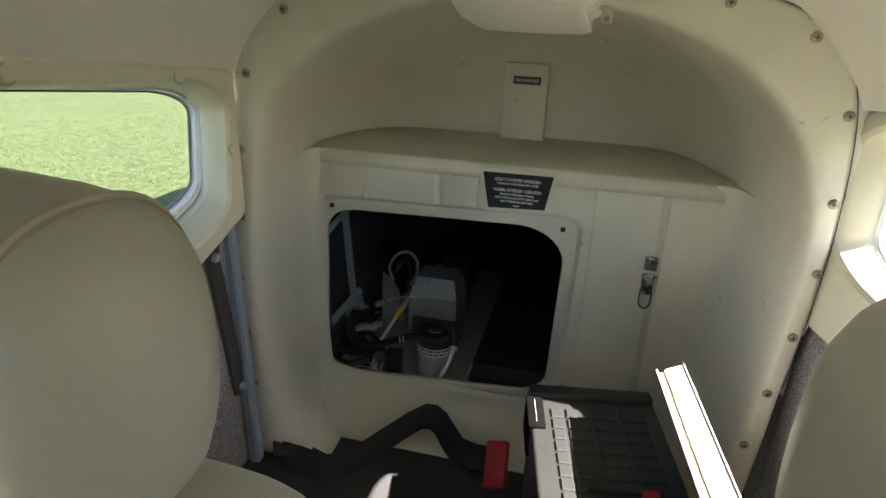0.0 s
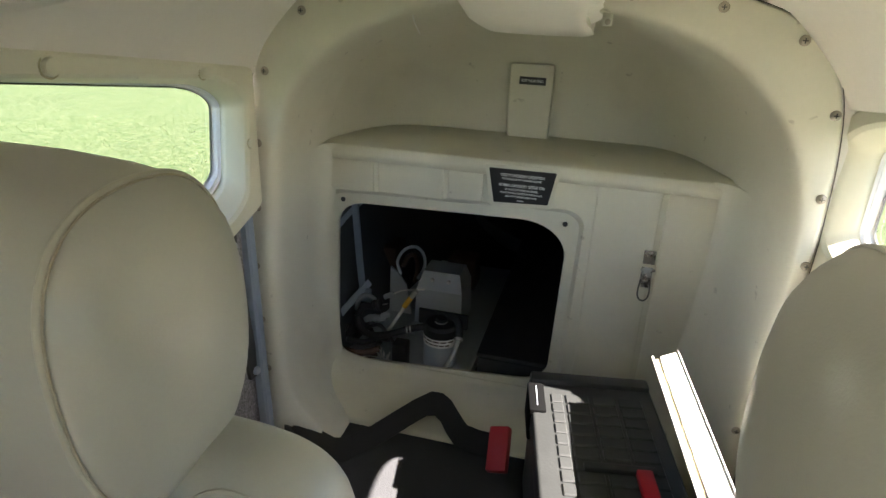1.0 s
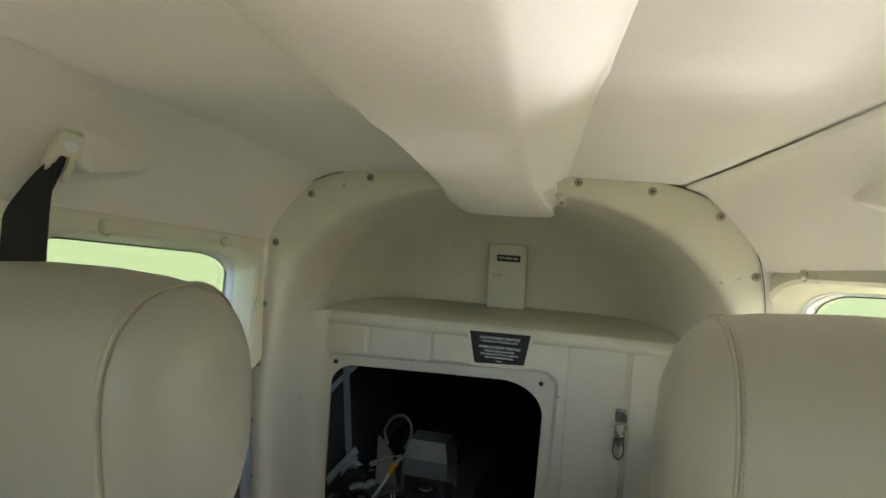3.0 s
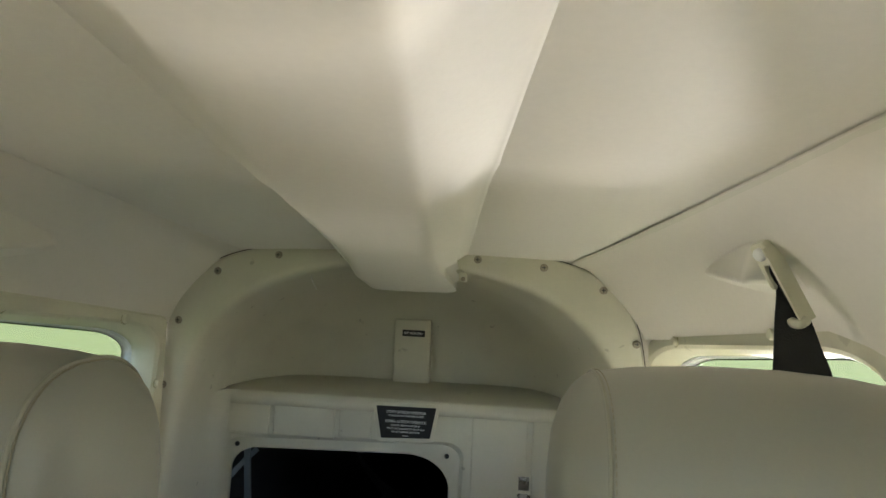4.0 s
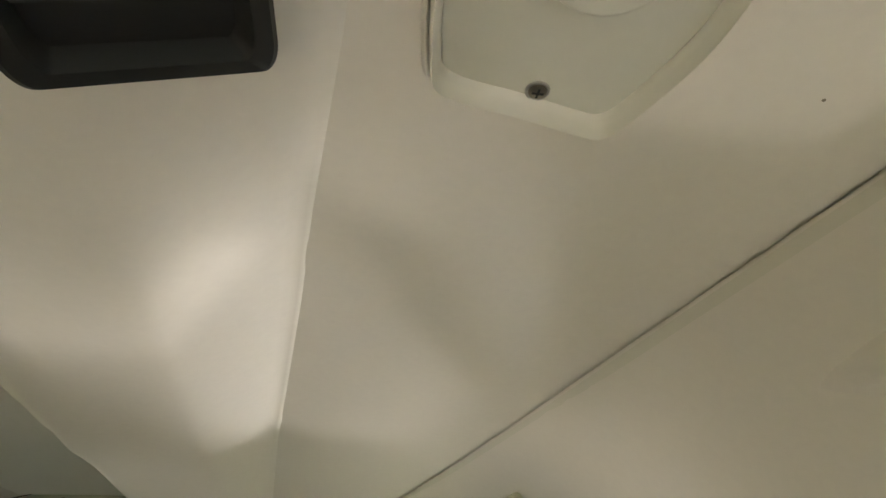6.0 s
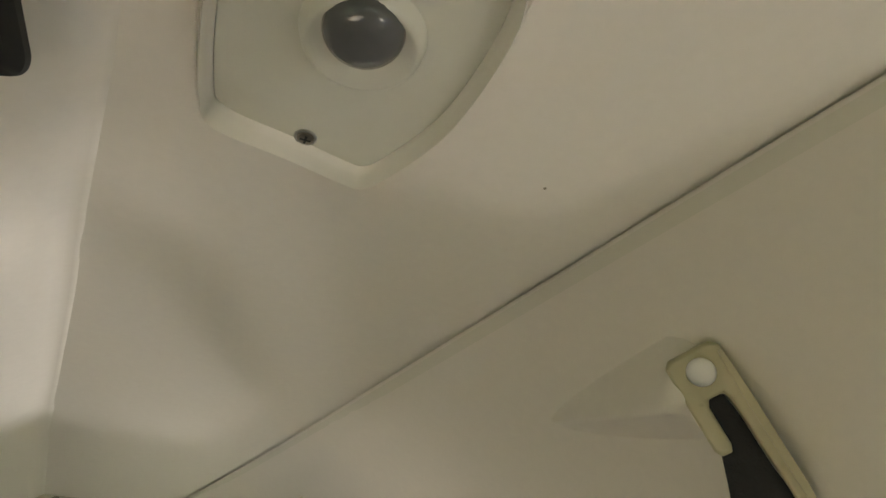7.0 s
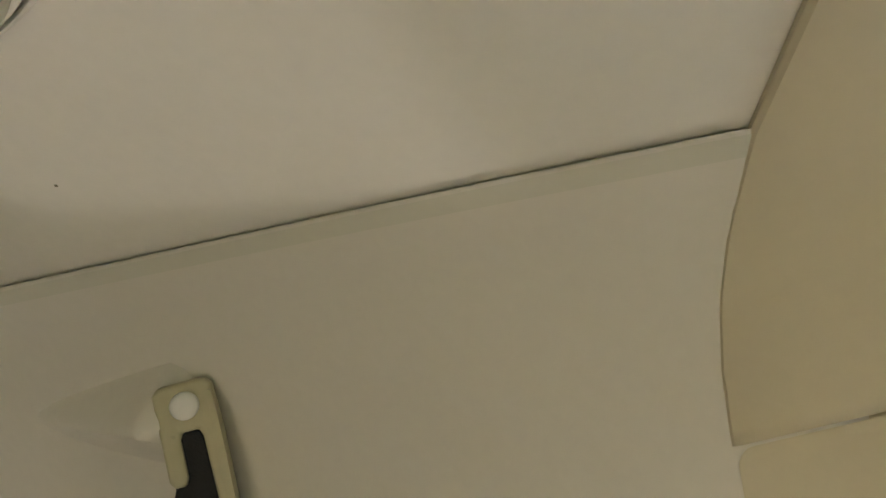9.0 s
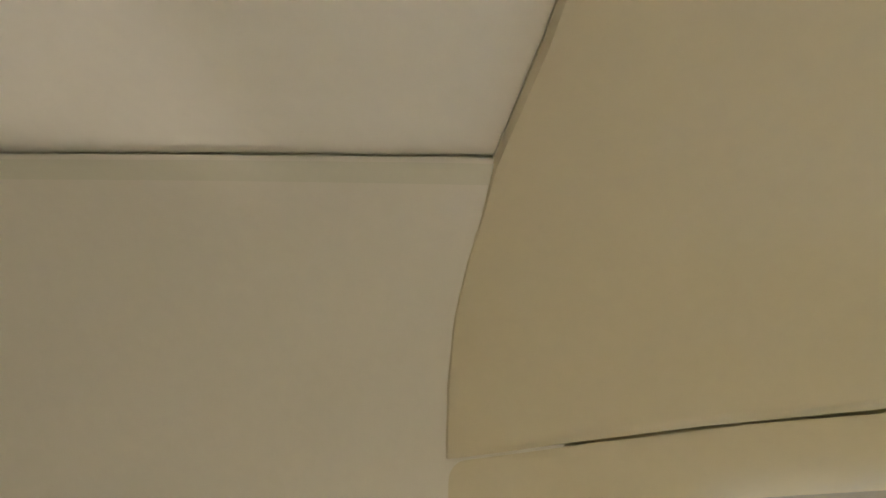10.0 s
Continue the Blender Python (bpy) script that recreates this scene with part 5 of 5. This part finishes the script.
for y in (1.35, 1.75):
    k = interp(y, [1.3, 1.9, 2.6], [0.93, 0.75, 0.5])
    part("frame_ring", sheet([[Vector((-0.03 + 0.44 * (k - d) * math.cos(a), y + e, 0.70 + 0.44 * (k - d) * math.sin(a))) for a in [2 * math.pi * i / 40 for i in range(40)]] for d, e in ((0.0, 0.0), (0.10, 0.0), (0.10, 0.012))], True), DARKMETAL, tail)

tray = tagged(new("equipment_tray"), "grey metal equipment tray in the tail", "tray")
part("tray_plate", block((-0.345, 0.90, 0.418), (-0.085, 1.45, 0.430), 0.002), ALU, tray)
part("edge_flange", block((-0.0848, 0.90, 0.405), (-0.0815, 1.45, 0.434), 0.001), ALU, tray)
duct2 = tagged(new("control_duct"), "black box beside the tray in the dark tail", "box")
part("box_body", block((-0.065, 0.905, 0.38), (0.16, 1.6, 0.49), 0.006), RUBBER, duct2)
part("box_lid", block((-0.067, 0.903, 0.4905), (0.162, 1.6, 0.50), 0.003), RUBBER, duct2)
gb = tagged(new("relay_box"), "grey metal relay box with two screws", "electrical box")
part("body", capped([[Vector((-0.190 + sx * a, 1.14 + sy * b, z)) for sx, sy in ((-1, -1), (1, -1), (1, 1), (-1, 1))] for z, a, b in ((0.4305, 0.052, 0.052), (0.515, 0.050, 0.048), (0.552, 0.040, 0.030))]), ALU, gb, smooth=False)
for x in (-0.208, -0.172):
    part("screw_head", lathe([(0.005, 0), (0.004, 0.002), (0.002, 0.003)], facing((x, 1.103, 0.535), (0, -0.8, 0.6)), 12), STEEL, gb)
part("foot", block((-0.245, 1.04, 0.4305), (-0.135, 1.09, 0.436), 0.001), ALU, gb)
can = tagged(new("filter_can"), "white filter canister with black cap and printed label", "filter")
cm = Matrix.Translation((-0.150, 0.965, 0.4305))
part("canister", lathe([(0.034, 0), (0.034, 0.062), (0.033, 0.064)], cm, 28), ALU, can)
part("cap", lathe([(0.035, 0.064), (0.035, 0.080), (0.030, 0.086), (0.012, 0.088), (0.010, 0.094), (0.004, 0.095)], cm, 28), RUBBER, can, "black plastic cap")
part("label_band", sheet([[cm @ Vector((0.0346 * math.cos(a), 0.0346 * math.sin(a), h)) for a in [math.pi * (1.05 + 0.90 * i / 18) for i in range(19)]] for h in (0.046, 0.063)]), PAPER, can, "white printed label")
for k, h in ((0.0575, 0.95), (0.0505, 0.70)):
    for w in range(5):
        u0 = -0.5 + w / 5
        part("printed_line", sheet([[cm @ Vector((0.0349 * math.cos(a), 0.0349 * math.sin(a), k + e)) for a in [math.pi * (1.5 + 0.72 * h * (u0 + 0.16 * i / 4)) for i in range(5)]] for e in (0, 0.0030)]), BROWN, can)
part("cap_handle", tube([cm @ Vector((0.012 * math.cos(a), 0.012 * math.sin(a) - 0.004, 0.0895)) for a in (3.6, 4.3, 5.0, 5.7, 6.3)], 0.0012, 6), STEEL, can, "small wire handle")
part("clamp", block((-0.205, 0.992, 0.490), (-0.104, 1.000, 0.522), 0.002), BLACK, can, "black mounting clamp")
part("elbow", tube([(-0.146, 0.982, 0.520), (-0.128, 0.978, 0.523), (-0.116, 0.965, 0.518), (-0.110, 0.945, 0.498)], 0.0078, 12), RUBBER, can, "black rubber elbow")
part("elbow_band", lathe([(0.0086, -0.002), (0.0088, 0.0), (0.0086, 0.002)], facing((-0.110, 0.944, 0.497), (0.05, -0.7, -0.7)), 16), STEEL, can, "steel hose band")
part("drain_hose", tube([(-0.110, 0.945, 0.497), (-0.114, 0.925, 0.480), (-0.120, 0.908, 0.464), (-0.127, 0.893, 0.448)], 0.0050, 10), CLEARHOSE, can, "clear grey drain hose")
pp = tagged(new("marker_tube"), "white tube with a yellow sleeve", "tube")
part("tube", tube([(-0.256, 0.95, 0.482), (-0.238, 0.95, 0.514), (-0.220, 0.95, 0.547)], 0.0032, 10), TUBEWHITE, pp)
part("sleeve", tube([(-0.222, 0.95, 0.544), (-0.208, 0.95, 0.567)], 0.0052, 12, per=2), YELLOW, pp, "yellow sleeve")
part("end_cap", tube([(-0.208, 0.95, 0.567), (-0.198, 0.95, 0.582)], 0.0050, 12, per=2), CLEARHOSE, pp, "clear end fitting")
def line(name, pts, r, material, label, category="cable", group="tail bay cables", sides=9, per=5):
    return tagged(put(name, tube(pts, r, sides, per=per), material, flat_angle=80), label, category, group)


hose = line("filter_hose", [(-0.180, 0.950, 0.508), (-0.208, 0.936, 0.505), (-0.246, 0.925, 0.492), (-0.282, 0.925, 0.485), (-0.309, 0.940, 0.488), (-0.317, 0.950, 0.507), (-0.308, 0.955, 0.527), (-0.288, 0.955, 0.532)], 0.0068, RUBBER, "thick black rubber hose looping to the filter", "hose", "")
for y, x, z in ((0.9365, -0.205, 0.5055), (0.9345, -0.211, 0.5045)):
    part("hose_clamp", lathe([(0.0074, -0.0012), (0.0076, 0.0), (0.0074, 0.0012)], facing((x, y, z), (1, 0.35, 0.12)), 16), TUBEWHITE, hose, "pale band clamp")
gr = tagged(new("grommet_plug"), "black ribbed connector with a thin pin", "connector")
gm = facing((-0.286, 0.955, 0.533), (1, 0.15, 0.25))
part("body", lathe([(0.0105, 0), (0.012, 0.003), (0.0105, 0.005), (0.012, 0.008), (0.0105, 0.010), (0.0118, 0.014), (0.008, 0.017), (0.003, 0.018)], gm, 20), RUBBER, gr)
part("pin", lathe([(0.0011, 0.016), (0.0011, 0.028), (0.0005, 0.029)], gm, 8), STEEL, gr, "thin metal pin")
sp = tagged(new("grommet_plug"), "black ribbed connector by the hatch edge", "connector")
part("body", lathe([(0.0095, 0), (0.011, 0.003), (0.0095, 0.005), (0.011, 0.008), (0.0095, 0.010), (0.010, 0.014), (0.004, 0.016)], facing((-0.337, 0.935, 0.483), (1, -0.3, 0.1)), 18), RUBBER, sp)
for k in (0.005, 0.010):
    part("metal_ring", lathe([(0.0098, k - 0.0005), (0.0101, k), (0.0098, k + 0.0005)], facing((-0.337, 0.935, 0.483), (1, -0.3, 0.1)), 18), LATCH, sp)
line("vent_pipe", [(-0.333, 0.985, 0.470), (-0.334, 0.985, 0.495), (-0.331, 0.985, 0.519), (-0.317, 0.985, 0.536), (-0.299, 0.985, 0.533), (-0.290, 0.985, 0.520)], 0.0050, ALU, "pale grey bent pipe", "pipe", "")
random.seed(7)
lump = bmesh.new()
for k in range(5):
    c = Vector((-0.302 + 0.009 * k, 0.968 + random.uniform(-0.006, 0.006), 0.499 + 0.002 * k + random.uniform(-0.004, 0.004)))
    tube([c + Vector((-0.006, 0, -0.004)), c, c + Vector((0.006, 0.004, random.uniform(-0.003, 0.005)))], 0.0065, 7, bm=lump, per=3)
tagged(put("foam_wrap", lump, ALU, flat_angle=80), "crumpled grey foil wrap round cables", "wrap")
wp = tagged(new("inline_plug"), "pale wire with an inline plug lying on the tray", "cable")
part("wire", tube([(-0.262, 1.0, 0.541), (-0.245, 1.0, 0.551), (-0.219, 1.0, 0.558), (-0.20, 1.01, 0.556)], 0.0015, 6), TUBEWHITE, wp)
part("plug", moved(block((-0.012, -0.005, -0.005), (0.012, 0.005, 0.005), 0.002), Matrix.Translation((-0.270, 1.0, 0.537)) @ pose(0, 0, 0, 0, -28, 0)), ALU, wp, "grey plastic plug")
for pts, r, mt in (([(-0.335, 0.91, 0.452), (-0.301, 0.90, 0.455), (-0.276, 0.90, 0.463), (-0.255, 0.905, 0.471)], 0.0065, BROWN), ([(-0.325, 0.915, 0.447), (-0.290, 0.905, 0.447), (-0.262, 0.905, 0.455)], 0.005, BROWN), ([(-0.33, 0.92, 0.470), (-0.30, 0.93, 0.462), (-0.27, 0.94, 0.470), (-0.245, 0.93, 0.480)], 0.006, RUBBER),
                   ([(-0.338, 0.94, 0.462), (-0.322, 0.95, 0.475), (-0.296, 0.955, 0.468), (-0.268, 0.945, 0.455)], 0.005, RUBBER), ([(-0.30, 0.955, 0.482), (-0.272, 0.945, 0.498), (-0.250, 0.935, 0.486), (-0.236, 0.93, 0.470)], 0.004, BLACK), ([(-0.33, 0.96, 0.51), (-0.318, 0.965, 0.497), (-0.300, 0.965, 0.478), (-0.28, 0.955, 0.452)], 0.0045, RUBBER)):
    line("cable", pts, r, mt, "loose dark cable in the tail bay")
tagged(put("relay_block", block((-0.231, 0.905, 0.4305), (-0.204, 0.935, 0.484), 0.002), BLACK), "small black relay block on the tray", "electrical box")
for k in range(7):
    a = Vector((-0.252 + 0.003 * k, 0.899, 0.452 + 0.001 * (k % 3)))
    b = a + Vector((random.uniform(-0.004, 0.010), 0.0, random.uniform(0.012, 0.026)))
    line("wire_end", [a, a.lerp(b, 0.5) + Vector((random.uniform(-0.004, 0.004), -0.002, 0)), b], 0.0009, TUBEWHITE, "thin white wire ends", group="tail bay wires", sides=6)
for e in ((-0.268, 0.899, 0.470), (-0.297, 0.899, 0.447)):
    line("wire_end", [e, Vector(e).lerp(Vector((-0.250, 0.899, 0.455)), 0.5) + Vector((0, 0, 0.003)), (-0.250, 0.899, 0.455)], 0.0009, TUBEWHITE, "thin white wire ends", group="tail bay wires", sides=6)
lp = tagged(new("cable_loop"), "pale cable loop over a bent grey bracket", "cable")
part("loop", tube([(-0.292, 1.14, 0.520), (-0.300, 1.14, 0.550), (-0.284, 1.14, 0.580), (-0.258, 1.14, 0.590), (-0.240, 1.14, 0.575), (-0.238, 1.14, 0.545), (-0.252, 1.14, 0.515)], 0.0036, 8), ALU, lp)
part("inner_cable", tube([(-0.290, 1.15, 0.535), (-0.279, 1.15, 0.560), (-0.262, 1.15, 0.565), (-0.256, 1.15, 0.535), (-0.262, 1.15, 0.50)], 0.0050, 8), BROWN, lp, "dark inner cable")
part("bracket_plate", capped([[Vector((x, y, z)) for x, z in ((-0.314, 0.430), (-0.262, 0.430), (-0.275, 0.500), (-0.296, 0.528), (-0.312, 0.540))] for y in (1.128, 1.134)]), ALU, lp, "grey bent plate", smooth=False)
felt = tagged(put("felt_block", block((-0.375, 1.22, 0.43), (-0.330, 1.30, 0.545), 0.008), BROWN), "brown felt block in the tail", "block")
tagged(put("felt_block", block((-0.222, 1.29, 0.43), (-0.150, 1.36, 0.508), 0.006), BROWN), "brown felt block behind the relay box", "block")
for pts, w in ((((-0.355, 1.03, 0.730), (-0.3415, 1.03, 0.546), (-0.333, 1.03, 0.520)), (0.013, 0.0, 0.0)), (((-0.372, 0.975, 0.482), (-0.350, 1.005, 0.512), (-0.325, 1.035, 0.542)), (0.008, 0.0, -0.011)), (((-0.398, 0.99, 0.640), (-0.375, 1.03, 0.680), (-0.345, 1.06, 0.715)), (0.007, 0.0, -0.008))):
    tagged(put("tail_brace", ribbon([Vector(p) for p in pts], Vector(w), 0.006, per=3), STRUT, smooth=False), "blue-grey metal brace in the tail", "brace", "tail braces")
tagged(put("gusset_plate", block((-0.346, 1.022, 0.500), (-0.318, 1.028, 0.532), 0.002), STRUT), "blue-grey gusset plate joining the braces", "plate")

# ---- outside ----
bm = bmesh.new()
g = [-400, -60, -15, -6, -2, 2, 6, 15, 60, 400]
sheet([[(x, y, -0.78) for x in g] for y in g], bm=bm)
tagged(put("ground", bm, GRASS), "sunlit short summer grass of the airfield", "ground", kind="structure")
# tailplane, which shades the grass beside the tail
rows = []
for x in (-1.92, -1.90, -1.0, 0.0, 1.0, 1.90, 1.92):
    k = 0.75 if abs(x) > 1.91 else 1.0
    rows.append([Vector((x, 4.45 + 0.52 * k * math.cos(a) + 0.06 * abs(x), 1.10 + 0.05 * k * math.sin(a))) for a in [2 * math.pi * i / 20 for i in range(20)]])
tagged(put("tailplane", capped(rows), SKIN), "white painted tailplane of the aircraft", "tailplane", kind="structure")
# short blades where the windows look out
rng = np.random.default_rng(11)
verts, faces = [], []
for sg, count in ((-1, 26000), (1, 16000)):
    dist = 2.2 * np.exp(rng.uniform(0, 1.55, count))
    ang = rng.uniform(radians(8), radians(72), count) if sg < 0 else rng.uniform(radians(15), radians(75), count)
    bx, by = sg * dist * np.cos(ang), dist * np.sin(ang)
    h, w, turn = rng.uniform(0.008, 0.022, count), rng.uniform(0.002, 0.005, count), rng.uniform(0, math.pi, count)
    lx, ly = rng.normal(0, 0.012, count), rng.normal(0, 0.012, count)
    for i in range(count):
        n = len(verts)
        dx, dy = w[i] * math.cos(turn[i]), w[i] * math.sin(turn[i])
        verts += [(bx[i] - dx, by[i] - dy, -0.78), (bx[i] + dx, by[i] + dy, -0.78), (bx[i] + lx[i], by[i] + ly[i], -0.78 + h[i])]
        faces.append((n, n + 1, n + 2))
me = bpy.data.meshes.new("grass_blades")
me.from_pydata(verts, [], faces)
me.materials.append(BLADE)
tagged(new("grass_blades", me), "short green and straw-coloured grass blades", "grass", kind="stuff")
cloth = tagged(put("striped_cloth", block((1.15, -1.30, -0.78), (1.19, -0.60, 1.13), 0.01), BLUE), "blue and white striped cloth hanging outside the window", "cloth")
for k in range(24):
    y = -1.29 + 0.028 * k
    part("white_stripe", block((1.1485, y, -0.77), (1.1498, y + 0.012, 1.12), 0), PAPER, cloth, smooth=False)
